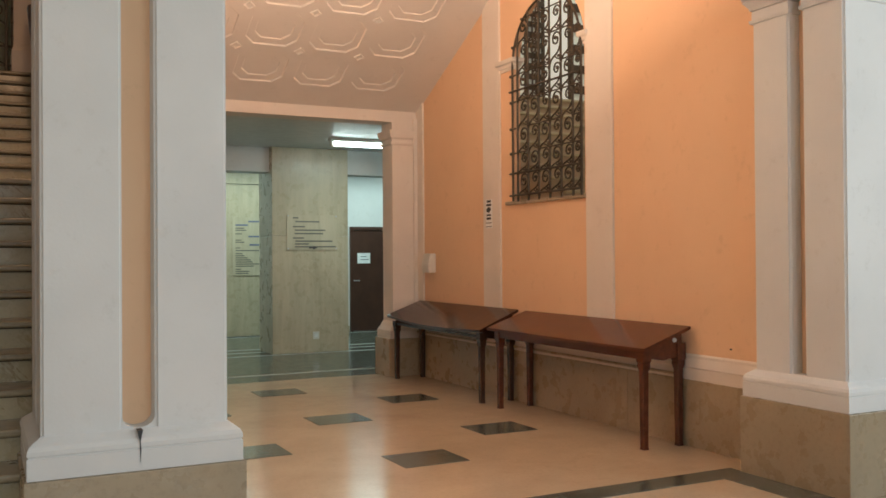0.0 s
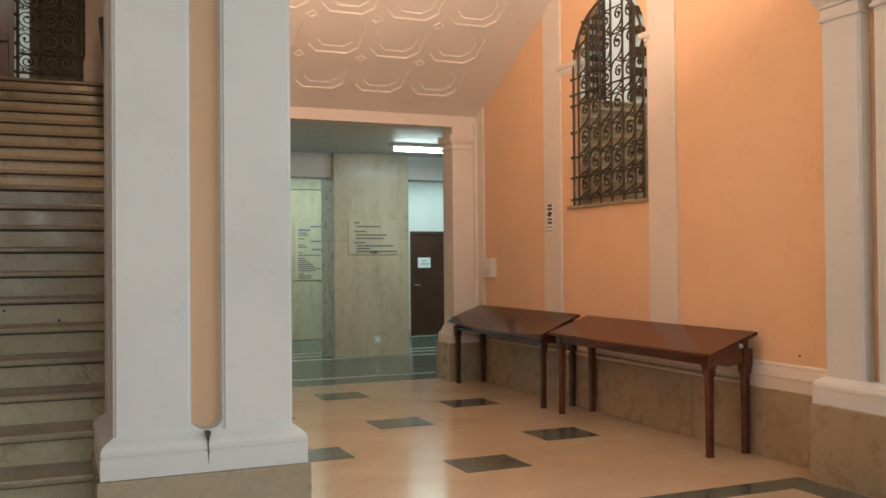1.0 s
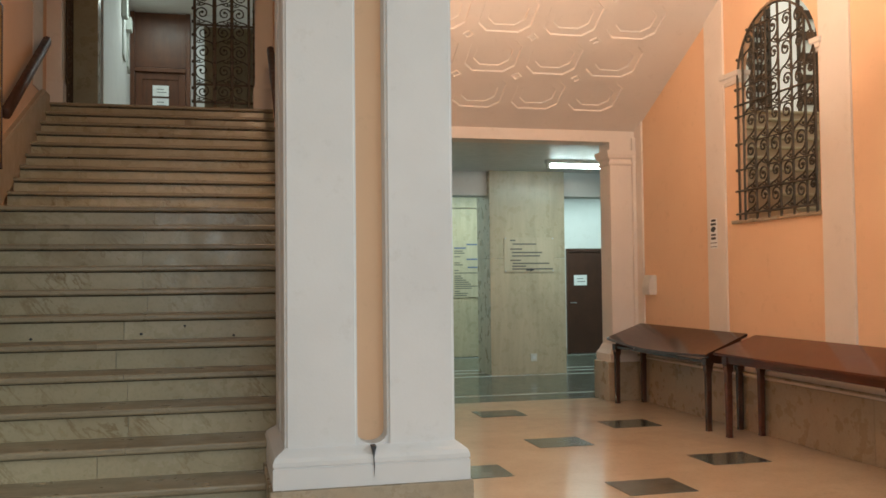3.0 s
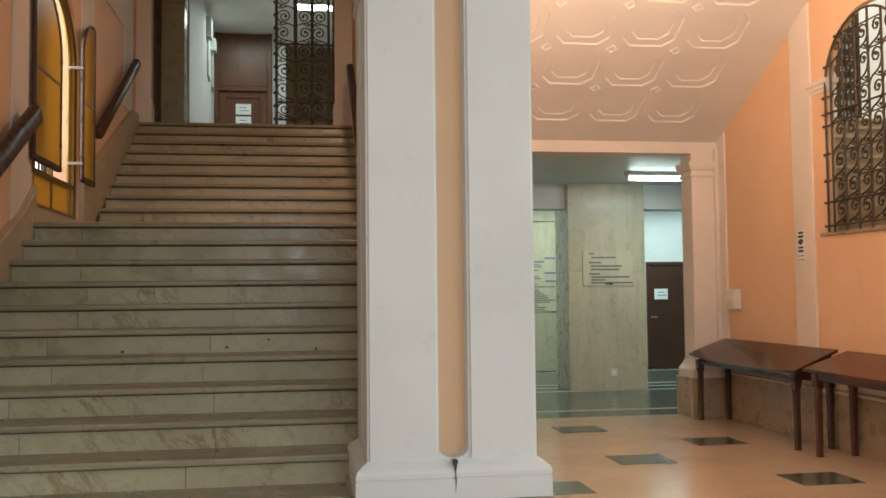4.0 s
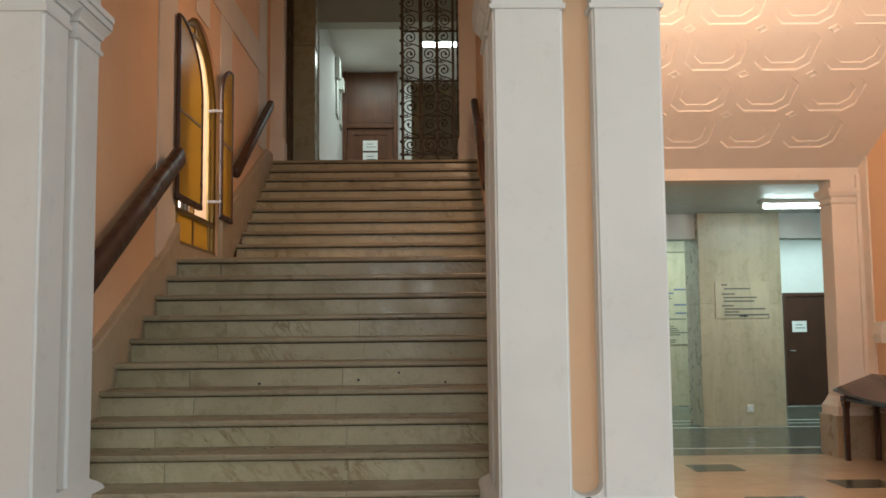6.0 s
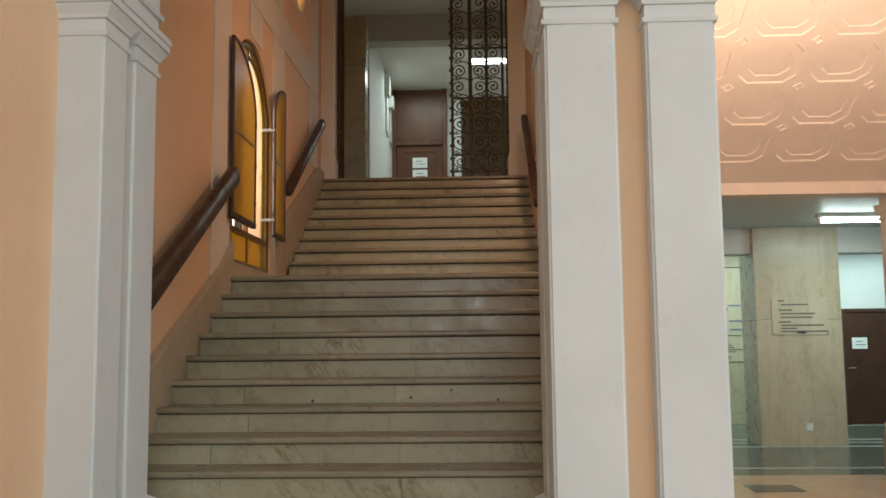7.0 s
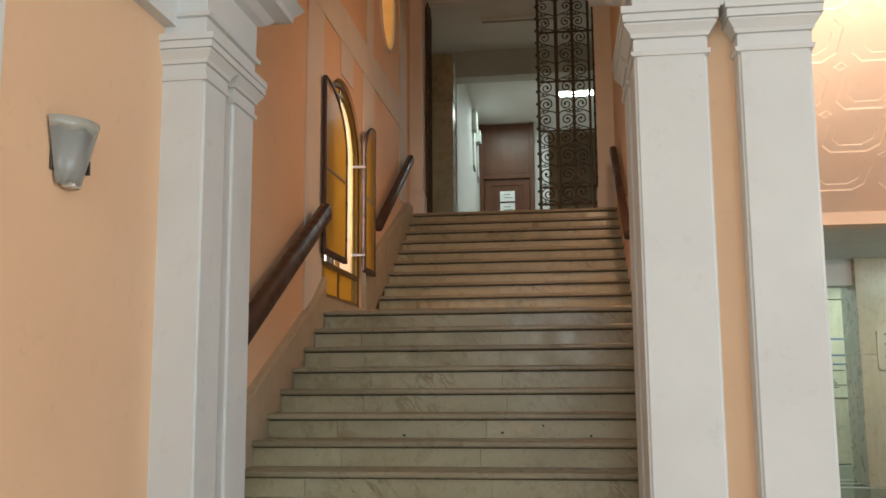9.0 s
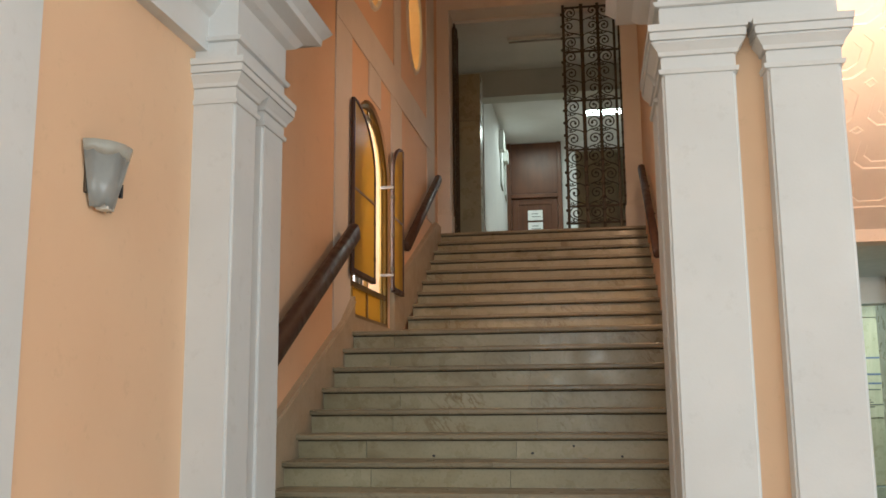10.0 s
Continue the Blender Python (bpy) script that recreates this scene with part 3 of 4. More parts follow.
# ---- top of the stairs ----
bm = bmesh.new()
box(bm, -2.24, -2.06, 12.5, 12.95, 3.82, TOP)
box(bm, 0.385, 1.0, 12.5, 12.95, 3.82, TOP)
box(bm, -2.06, 0.385, 12.5, 12.95, 7.165, TOP)
wall_top = tagged(finish("wall_landing", bm, "cream"), "cream plaster wall round the landing doorway", "wall", kind="structure")
for x0, x1 in ((-2.24, -2.06), (0.385, 0.62)):
    bm = bmesh.new()
    rings(bm, x0, x1, 12.5, 12.95, ((0.025, 3.82), (0.025, 4.12), (0.01, 4.16), (0.0, 4.2)))
    part("base_moulding", bm, "cream", wall_top)
tagged(block("floor_upper", "floor", -6.0, 5.0, 12.56, 20.0, 3.6, 3.855), "marble floor of the upper landing", "floor", kind="structure")
tagged(block("ceiling_upper", "white", -6.0, 5.0, 12.9, 20.0, 7.12, 7.4), "dim grey plaster ceiling of the upper hall", "ceiling", kind="structure")
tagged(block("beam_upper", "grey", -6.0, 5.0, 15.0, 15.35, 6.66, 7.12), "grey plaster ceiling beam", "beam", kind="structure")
tagged(block("wall_upper_back", "white", -6.0, 5.0, 19.6, 19.9, 3.8, 7.2), "white wall at the end of the upper corridor", "wall", kind="structure")
tagged(block("wall_upper_west", "white", -2.1, -1.9, 15.35, 19.6, 3.8, 7.12), "white wall of the upper corridor", "wall", kind="structure")
tagged(block("wall_upper_far_west", "grey", -6.2, -6.0, 12.4, 20.0, 3.8, 7.2), "grey wall closing the upper hall", "wall", kind="structure")
tagged(block("wall_upper_east", "grey", 5.0, 5.2, 12.4, 20.0, 3.8, 7.2), "grey wall closing the upper hall", "wall", kind="structure")
tagged(finish("wall_upper_south", (lambda b: (box(b, -6.2, -2.24, 12.5, 12.9, 3.6, 7.4), box(b, 1.0, 5.2, 12.5, 12.9, 3.6, 7.4), b)[2])(bmesh.new()), "grey"), "grey wall beside the landing", "wall", kind="structure")
pillar_u = thing("stone_pillar", "olive-grey stone pillar behind the landing doorway", "pillar")
block("shaft", "olive", -2.10, -1.705, 13.2, 13.5, 3.85, 5.69, pillar_u, "", 0.008)
block("cap_block", "olive", -2.11, -1.695, 13.19, 13.51, 5.69, 6.43, pillar_u, "", 0.01)

partition = thing("stone_partition", "low olive-grey stone partition behind the gate", "partition")
block("slab", "olive", -0.32, 1.6, 14.6, 14.85, 3.815, 5.44, partition, "", 0.006)
block("coping", "olive", -0.33, 1.6, 14.58, 14.87, 5.44, 5.51, partition, "", 0.008)

# ---- corridor behind the bay ----
tagged(block("ceiling_corridor", "gloss_white", 1.0, 12.0, 11.02, 18.0, 3.27, 3.5), "white corridor ceiling", "ceiling", kind="structure")
tagged(block("wall_corridor_back", "white", 1.0, 12.0, 17.5, 17.8, 0, 3.3), "pale wall at the back of the corridor", "wall", kind="structure")
tagged(block("beam_corridor", "white", 1.0, 12.0, 14.15, 14.5, 2.88, 3.27), "white beam between the corridor columns", "beam", kind="structure")
tagged(block("wall_corridor_west", "white", 0.8, 1.0, 12.5, 18.0, 0, 3.4), "white wall closing the corridor", "wall", kind="structure")
tagged(block("wall_corridor_east", "white", 12.0, 12.2, 11.0, 18.0, 0, 3.4), "white wall closing the corridor", "wall", kind="structure")
tagged(block("wall_corridor_south", "white", 5.14, 12.0, 11.0, 11.35, 0, 3.4), "white wall of the corridor", "wall", kind="structure")
# ---- corridor things ----
column = thing("stone_column", "wide travertine-clad column in the corridor", "column")
for z0, z1 in ((0, 1.86), (1.863, 3.268)):
    block("cladding_slab", "travertine", 4.092, 5.36, 14.0, 14.75, z0, z1, column, "", 0.004)
panel = thing("wall_panel", "pale travertine wall panel behind the corridor", "panel")
for z0, z1 in ((0.012, 1.17), (1.173, 2.93), (2.945, 3.268)):
    block("slab", "travertine", 3.4, 5.0, 17.42, 17.5, z0, z1, panel, "", 0.003)
for x0, x1 in ((5.37, 6.7), (2.4, 3.4)):
    tagged(block("baseboard", "dado", x0, x1, 17.46, 17.5, 0, 0.12), "low stone baseboard", "baseboard", kind="structure")


def bars(parent, x0, y, rows, h, mat="ink"):
    """Lines of writing too small to read: bars (start, end, height) on a wall that faces the hall."""
    for a, b, z in rows:
        block("text_bar", mat, x0 + a, x0 + b, y - 0.003, y, z - h / 2, z + h / 2, parent)


sign = thing("direction_sign", "clear acrylic direction sign with dark lettering on the column", "sign")
block("plate", "acrylic", 4.325, 5.165, 13.985, 13.992, 1.64, 2.20, sign, "clear acrylic plate")
for x in (4.345, 5.145):
    for z in (1.66, 2.18):
        bm = bmesh.new()
        bmesh.ops.create_cone(bm, cap_ends=True, segments=12, radius1=0.012, radius2=0.012, depth=0.03, matrix=pose(x, 13.985, z, 90, 0, 0))
        part("fixing_bolt", bm, "steel", sign)
bars(sign, 4.425, 13.985, ((0.0, 0.09, 2.15), (0.04, 0.44, 2.09), (0.0, 0.20, 2.01), (0.03, 0.54, 1.955), (0.03, 0.50, 1.90), (0.0, 0.18, 1.83), (0.04, 0.66, 1.78), (0.03, 0.26, 1.735), (0.03, 0.72, 1.69)), 0.021, "faded")
bm = bmesh.new()
prism(bm, [(4.69, 1.664), (4.76, 1.664), (4.76, 1.648), (4.83, 1.675), (4.76, 1.702), (4.76, 1.686), (4.69, 1.686)], 1, 13.978, 13.984)
part("arrow", bm, "ink", sign)
sign2 = thing("directory_sign", "acrylic directory sign with small blue and dark lines", "sign")
block("plate", "acrylic", 4.30, 4.98, 17.405, 17.412, 1.18, 2.30, sign2, "clear acrylic plate")
bars(sign2, 4.33, 17.405, ((0.28, 0.58, 2.22), (0.03, 0.27, 2.15), (0.28, 0.60, 1.93), (0.30, 0.60, 1.77)), 0.03, "blue_ink")
bars(sign2, 4.33, 17.405, ((0.03, 0.2, 2.09), (0.03, 0.24, 2.05), (0.03, 0.15, 1.98), (0.03, 0.14, 1.86), (0.03, 0.2, 1.82), (0.03, 0.50, 1.66), (0.03, 0.12, 1.71), (0.03, 0.16, 1.60), (0.03, 0.2, 1.56), (0.03, 0.26, 1.52), (0.03, 0.32, 1.48), (0.03, 0.36, 1.44), (0.03, 0.55, 1.40), (0.03, 0.38, 1.36), (0.03, 0.13, 1.30), (0.03, 0.30, 1.26), (0.03, 0.28, 1.22)), 0.018, "faded")
socket = thing("wall_socket", "white plastic socket low on the column", "socket")
block("plate", "plastic", 4.75, 4.855, 13.985, 14.0, 0.21, 0.33, socket, "", 0.006)
block("insert", "paper", 4.775, 4.83, 13.98, 13.986, 0.24, 0.30, socket, "", 0.003)


def notice(x0, x1, y, z0, z1, label):
    ob = thing("paper_notice", label, "notice")
    block("sheet", "paper", x0, x1, y - 0.003, y, z0, z1, ob)
    w = x1 - x0
    for k in range(2):
        z = z1 - (0.35 + 0.28 * k) * (z1 - z0)
        block("text_bar", "ink", x0 + 0.25 * w, x1 - 0.3 * w + 0.05 * k, y - 0.005, y - 0.003, z - 0.006, z + 0.006, ob)
    return ob


def door(name, label, x0, x1, y, z0, z1, mat, panels=()):
    ob = thing(name, label, "door")
    for a, b in ((x0, x0 + 0.07), (x1 - 0.07, x1)):
        block("jamb", mat, a, b, y - 0.05, y, z0, z1, ob, "", 0.006)
    block("head", mat, x0 + 0.07, x1 - 0.07, y - 0.05, y, z1 - 0.07, z1, ob, "", 0.006)
    return block("leaf", mat, x0 + 0.075, x1 - 0.075, y - 0.03, y - 0.002, z0 + 0.01, z1 - 0.075, ob, "", 0.003)


d1 = door("wooden_door", "dark brown wooden door at the corridor's end", 6.72, 7.62, 17.5, 0.0, 2.14, "dark_door")
bm = bmesh.new()
tube(bm, [(6.80, 17.47, 1.04), (6.80, 17.42, 1.04), (6.88, 17.41, 1.04), (6.91, 17.415, 1.035)], 0.011, 8)
part("handle", bm, "steel", d1)
notice(6.88, 7.16, 17.466, 1.39, 1.60, "white paper notice on the dark door")

light = thing("tube_light", "lit fluorescent tube under the corridor ceiling", "lamp")
block("housing", "plastic", 4.55, 5.85, 12.55, 12.68, 3.215, 3.27, light, "", 0.006)
bm = bmesh.new()
tube(bm, [(4.6, 12.615, 3.18), (5.8, 12.615, 3.18)], 0.032, 12)
part("tube", bm, "tube", light, "bright white tube")
for x in (4.585, 5.815):
    block("end_cap", "plastic", x - 0.02, x + 0.02, 12.585, 12.645, 3.14, 3.22, light)

# ---- bay things ----
def reading_table(name, label, wood_mat, y0, y1, front_z, back_z, sag, curl, x_front=4.56, x_back=5.03):
    """A sloping-topped table against the wall on four turned-in legs."""
    ob = thing(name, label, "table", group="tables along the wall")
    n, m = 14, 5
    bm = bmesh.new()
    grid = []
    for k, dz in enumerate((0.0, -0.028)):
        rows = []
        for i in range(n + 1):
            u = i / n
            row = []
            for j in range(m + 1):
                v = j / m
                z = front_z + (back_z - front_z) * v - sag * math.sin(math.pi * u) * (1 - v) + curl * max(0, 2 * u - 1) ** 2 * (1 - v)
                row.append(bm.verts.new((x_front + (x_back - x_front) * v, y0 + (y1 - y0) * u, z + dz)))
            rows.append(row)
        grid.append(rows)
    for i in range(n):
        for j in range(m):
            for g in grid:
                bm.faces.new((g[i][j], g[i + 1][j], g[i + 1][j + 1], g[i][j + 1]))
    a, b = grid
    for i in range(n):
        bm.faces.new((a[i][0], a[i + 1][0], b[i + 1][0], b[i][0]))
        bm.faces.new((a[i][m], a[i + 1][m], b[i + 1][m], b[i][m]))
    for j in range(m):
        bm.faces.new((a[0][j], a[0][j + 1], b[0][j + 1], b[0][j]))
        bm.faces.new((a[n][j], a[n][j + 1], b[n][j + 1], b[n][j]))
    bmesh.ops.recalc_face_normals(bm, faces=bm.faces)
    rim = [e for e in bm.edges if len(e.link_faces) == 2 and e.calc_face_angle() > 1.0]
    bmesh.ops.bevel(bm, geom=rim, offset=0.007, segments=2, affect="EDGES")
    part("tabletop", bm, wood_mat, ob, "glossy sloping top")
    # aprons
    xa, xb, ya, yb = x_front + 0.06, x_back - 0.02, y0 + 0.09, y1 - 0.09
    low = front_z - 0.095
    block("front_apron", wood_mat, xa, xa + 0.025, ya, yb, low, front_z - 0.03 - sag, ob, "", 0.003)
    block("back_apron", wood_mat, xb - 0.025, xb, ya, yb, low, back_z - 0.045, ob, "", 0.003)
    for y in (ya, yb - 0.025):
        bm = bmesh.new()
        k = (back_z - front_z) / (x_back - x_front)
        t = lambda x: front_z - 0.03 + k * (x - x_front) - 0.004
        prism(bm, [(xa + 0.026, low + 0.01), (xa + 0.2, low - 0.015), (xb - 0.026, low + 0.01), (xb - 0.026, t(xb)), (xa + 0.026, t(xa) - sag * 0.2)], 1, y, y + 0.025)
        part("side_apron", bm, wood_mat, ob)
    for x, top in ((xa + 0.03, front_z - 0.035 - 0.2 * sag), (xb - 0.012, front_z + 0.02)):
        for y in (ya + 0.03, yb - 0.03):
            bm = bmesh.new()
            prof = ((0.024, 0.0), (0.026, 0.02), (0.030, low - 0.09), (0.033, low - 0.07), (0.037, low - 0.05), (0.034, low - 0.03), (0.042, low - 0.012), (0.042, top))
            rings(bm, x, x, y, y, prof)
            bmesh.ops.bevel(bm, geom=[e for e in bm.edges if abs(e.verts[0].co.z - e.verts[1].co.z) > 0.3], offset=0.008, segments=1, affect="EDGES")
            part("leg", bm, wood_mat, ob)
    return ob


t1 = reading_table("reading_table", "reddish mahogany table with a sloping glossy top", "table_wood", 5.56, 8.02, 0.80, 0.96, 0.004, 0.0)
t2 = reading_table("reading_table", "dark brown table with a warped sloping top", "dark_wood", 8.16, 10.56, 0.765, 0.965, 0.035, 0.03)
bm = bmesh.new()
bmesh.ops.create_uvsphere(bm, u_segments=12, v_segments=8, radius=0.018, matrix=Matrix.Translation((4.93, 5.645, 0.845)))
part("knob", bm, "paper", t1, "white porcelain knob", True)


def wall_sign():
    ob = thing("paper_sign", "narrow white paper sign with dark pictogram on the strip", "sign")
    x = WALL_R - 0.026
    block("sheet", "paper", x - 0.002, x, 8.72, 8.865, 1.83, 2.15, ob)
    for y0, y1, z0, z1 in ((8.75, 8.84, 2.115, 2.14), (8.745, 8.85, 2.075, 2.10), (8.75, 8.845, 1.925, 1.95), (8.75, 8.845, 1.965, 1.985), (8.73, 8.86, 1.885, 1.893), (8.73, 8.86, 1.845, 1.852)):
        block("text_bar", "ink", x - 0.004, x - 0.002, y0, y1, z0, z1, ob)
    bm = bmesh.new()
    prism(bm, [(8.745, 2.04), (8.79, 2.0), (8.845, 2.015), (8.85, 2.04), (8.81, 2.065), (8.77, 2.06)], 0, x - 0.004, x - 0.002)
    part("pictogram", bm, "ink", ob)


wall_sign()
phone = thing("wall_box", "small white plastic dispenser box on the orange wall", "box")
bm = bmesh.new()
prism(bm, [(WALL_R, 1.32), (WALL_R - 0.10, 1.32), (WALL_R - 0.11, 1.42), (WALL_R - 0.075, 1.56), (WALL_R, 1.56)], 1, 10.18, 10.38)
bmesh.ops.recalc_face_normals(bm, faces=bm.faces)
bmesh.ops.bevel(bm, geom=bm.edges[:], offset=0.008, segments=2, affect="EDGES")
part("housing", bm, "plastic", phone)
block("slot", "ink", WALL_R - 0.09, WALL_R - 0.03, 10.377, 10.384, 1.36, 1.41, phone, "dark opening")
nail = thing("wall_nail", "small dark nail in the orange wall", "nail")
block("head", "ink", WALL_R - 0.012, WALL_R, 5.165, 5.177, 0.80, 0.812, nail)
conduit = thing("wire_conduit", "thin grey conduit under the dado moulding", "cable")
bm = bmesh.new()
tube(bm, [(WALL_R - 0.045, 5.7, 0.565), (WALL_R - 0.045, 8.2, 0.572), (WALL_R - 0.045, 10.9, 0.56)], 0.012, 6)
part("pipe", bm, "dado", conduit)


def vine(w, h, loose=0.0):
    """An arm that sweeps across a cell w by h and winds into a spiral, and a small side curl."""
    def bezier(a, b, c, d, n=9):
        return [tuple((1 - t) ** 3 * p + 3 * t * (1 - t) ** 2 * q + 3 * t * t * (1 - t) * r + t ** 3 * u for p, q, r, u in zip(a, b, c, d)) for t in (k / n for k in range(n + 1))]
    rad = min(0.43 * w, 0.40 * h) * (1 - 0.22 * loose)
    cx, cy = 0.46 * w - rad, 0.50 * h - 1.02 * rad
    arm = bezier((-0.5 * w, -0.62 * h), (-0.42 * w, -0.15 * h), (cx + rad, -0.45 * h), (cx + rad, cy))
    turns = 1.5 - 0.45 * loose
    curl = []
    for k in range(1, 25):
        a = 2 * math.pi * turns * k / 24
        r = rad * (1 - 0.78 * k / 24)
        curl.append((cx + r * math.cos(a), cy + r * math.sin(a)))
    side = bezier(arm[4], (0.0, -0.34 * h), (0.30 * w, -0.5 * h), (0.40 * w, -0.40 * h), 5) + [(0.36 * w, -0.30 * h), (0.26 * w, -0.33 * h)]
    return arm + curl, side


def mesh_of(name, bm, mat):
    bmesh.ops.recalc_face_normals(bm, faces=bm.faces)
    me = bpy.data.meshes.new(name)
    bm.to_mesh(me)
    bm.free()
    me.materials.append(M[mat])
    for f in me.polygons:
        f.use_smooth = True
    return me


def scroll_mesh(w, h, r, plane, mirror=1, loose=0.0):
    bm = bmesh.new()

    def at(a, b):
        return (0, mirror * a, b) if plane == "x" else (mirror * a, 0, b)
    main, side = vine(w, h, loose)
    tube(bm, [at(a, b) for a, b in main], r, 5)
    tube(bm, [at(a, b) for a, b in side], r * 0.8, 5)
    for (a, b), k in ((main[-1], 2.3), (side[-1], 1.7), (main[20], 1.5)):
        bmesh.ops.create_icosphere(bm, subdivisions=1, radius=r * k, matrix=Matrix.Translation(at(a, b)))
    return mesh_of("scroll", bm, "iron")


def place(name, me, parent, loc, flip=False):
    ob = new(name, me)
    ob.parent = parent
    ob.location = loc
    if flip:
        ob.rotation_euler = (0, 0, math.pi)
    return ob


# window grille
GX = WALL_R - 0.03
curls = {}
grille = thing("window_grille", "dark wrought-iron scrollwork grille over the arched window", "grille")
ys = (8.17, 7.965, 7.765, 7.565, 7.365, 7.17, 7.035)
yc, rad, spring = 7.65, 0.62, 3.50


def arch_top(y):
    d = abs(y - yc)
    return spring + math.sqrt(max(0.0, rad * rad - d * d)) if d < rad else spring


for y in ys:
    bm = bmesh.new()
    tube(bm, [(GX, y, 2.09), (GX, y, arch_top(y))], 0.012, 6)
    part("upright", bm, "iron", grille)
levels = (2.155, 2.385, 2.60, 2.86, 3.14, 3.42, 3.72, 3.98)
for z in levels + (3.25,):
    heavy = z in (2.155, 2.385, 3.25)
    w = rad if z <= spring else math.sqrt(max(0.0, rad * rad - (z - spring) ** 2))
    bm = bmesh.new()
    ext = 0.0 if not heavy else 0.03
    if heavy:
        tube(bm, [(GX - 0.02, yc - w + 0.0, z), (GX - 0.02, yc + w + ext, z)], 0.011, 6)
    else:
        for a, b in zip(ys, ys[1:]):
            if b > yc - w and a < yc + w and random.random() < 0.75:
                tie = bmesh.new()
                tube(tie, [(GX - 0.012, b, z), (GX - 0.012, a, z)], 0.008, 5)
                part("tie", tie, "iron", grille)
        tube(bm, [(GX, yc + w - 0.06, z), (GX, yc + w + 0.035, z)], 0.010, 5)
        bmesh.ops.create_uvsphere(bm, u_segments=6, v_segments=4, radius=0.018, matrix=Matrix.Translation((GX, yc + w + 0.035, z)))
    part("crossbar", bm, "iron", grille)
bm = bmesh.new()
tube(bm, [(GX, yc + rad, 2.1)] + [(GX, yc + rad * math.cos(math.pi * k / 20), spring + rad * math.sin(math.pi * k / 20)) for k in range(21)] + [(GX, yc - rad, 2.1)], 0.012, 6)
part("arch_bar", bm, "iron", grille)
for ci, (a, b) in enumerate(zip(ys, ys[1:])):
    for zi, (za, zb) in enumerate(zip(levels, levels[1:])):
        if zb < arch_top((a + b) / 2) + 0.05:
            key = (round(a - b, 2), round(zb - za, 2), (ci + zi) % 2)
            if key not in curls:
                curls[key] = scroll_mesh(a - b, zb - za, 0.0095, "x", -1, 0.4 + 0.5 * key[2])
            place("scroll", curls[key], grille, (GX + 0.004, (a + b) / 2, (za + zb) / 2))

# stairwell seen through the grille
back_stairs = thing("back_stairs", "dim brown stone steps rising behind the grille", "stairs")
for k in range(12):
    block("step", "skirt", 5.45, 8.3, 7.35 + 0.29 * k, 10.95, 1.7 + 0.165 * k, 1.865 + 0.165 * k, back_stairs)
    block("nosing", "step", 5.45, 8.3, 7.31 + 0.29 * k, 7.37 + 0.29 * k, 1.84 + 0.165 * k, 1.874 + 0.165 * k, back_stairs, "pale worn tread edge", 0.008, 1)
# floor, walls and ceiling close the well; those out of view only block sky
tagged(block("floor_stairwell", "dado", 5.14, 8.6, 4.8, 11.2, 1.5, 1.7), "stone floor behind the grille", "floor", kind="structure")
tagged(block("wall_stairwell_east", "grey", 8.4, 8.6, 4.6, 11.4, 1.5, 7.4), "dim wall behind the grille", "wall", kind="structure")
tagged(block("wall_stairwell_south", "grey", 5.14, 8.4, 4.62, 4.8, 1.5, 7.4), "dim wall behind the grille", "wall", kind="structure")
tagged(block("wall_stairwell_north", "grey", 5.14, 8.4, 11.1, 11.4, 3.5, 7.4), "dim wall behind the grille", "wall", kind="structure")
tagged(block("ceiling_stairwell", "grey", 5.14, 8.6, 4.6, 11.4, 7.4, 7.6), "unseen ceiling closing the stairwell", "ceiling", kind="structure")
sw = thing("stairwell_window", "daylit window with dark bars behind the grille", "window")
# uneven daylight is put into the panes as two strengths of glow
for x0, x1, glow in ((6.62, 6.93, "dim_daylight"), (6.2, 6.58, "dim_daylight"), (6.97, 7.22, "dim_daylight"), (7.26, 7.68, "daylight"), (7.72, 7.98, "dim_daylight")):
    block("pane", glow, x0, x1, 11.07, 11.085, 3.70, 6.6, sw, "pane with its own glow in place of daylight")
    block("frame", "iron", x1, x1 + 0.04, 11.03, 11.10, 3.66, 6.65, sw)
for k in range(20):
    block("bar", "iron", 6.97, 7.22, 11.03, 11.05, 3.74 + 0.15 * k, 3.82 + 0.15 * k, sw)
    if k % 2:
        block("bar", "iron", 7.72, 7.98, 11.03, 11.05, 3.74 + 0.15 * k, 3.86 + 0.15 * k, sw)
for x in (7.03, 7.09, 7.15):
    block("bar", "iron", x, x + 0.018, 11.01, 11.03, 3.70, 6.6, sw)
block("sill", "dado", 6.58, 8.06, 10.98, 11.1, 3.60, 3.66, sw, "stone sill")

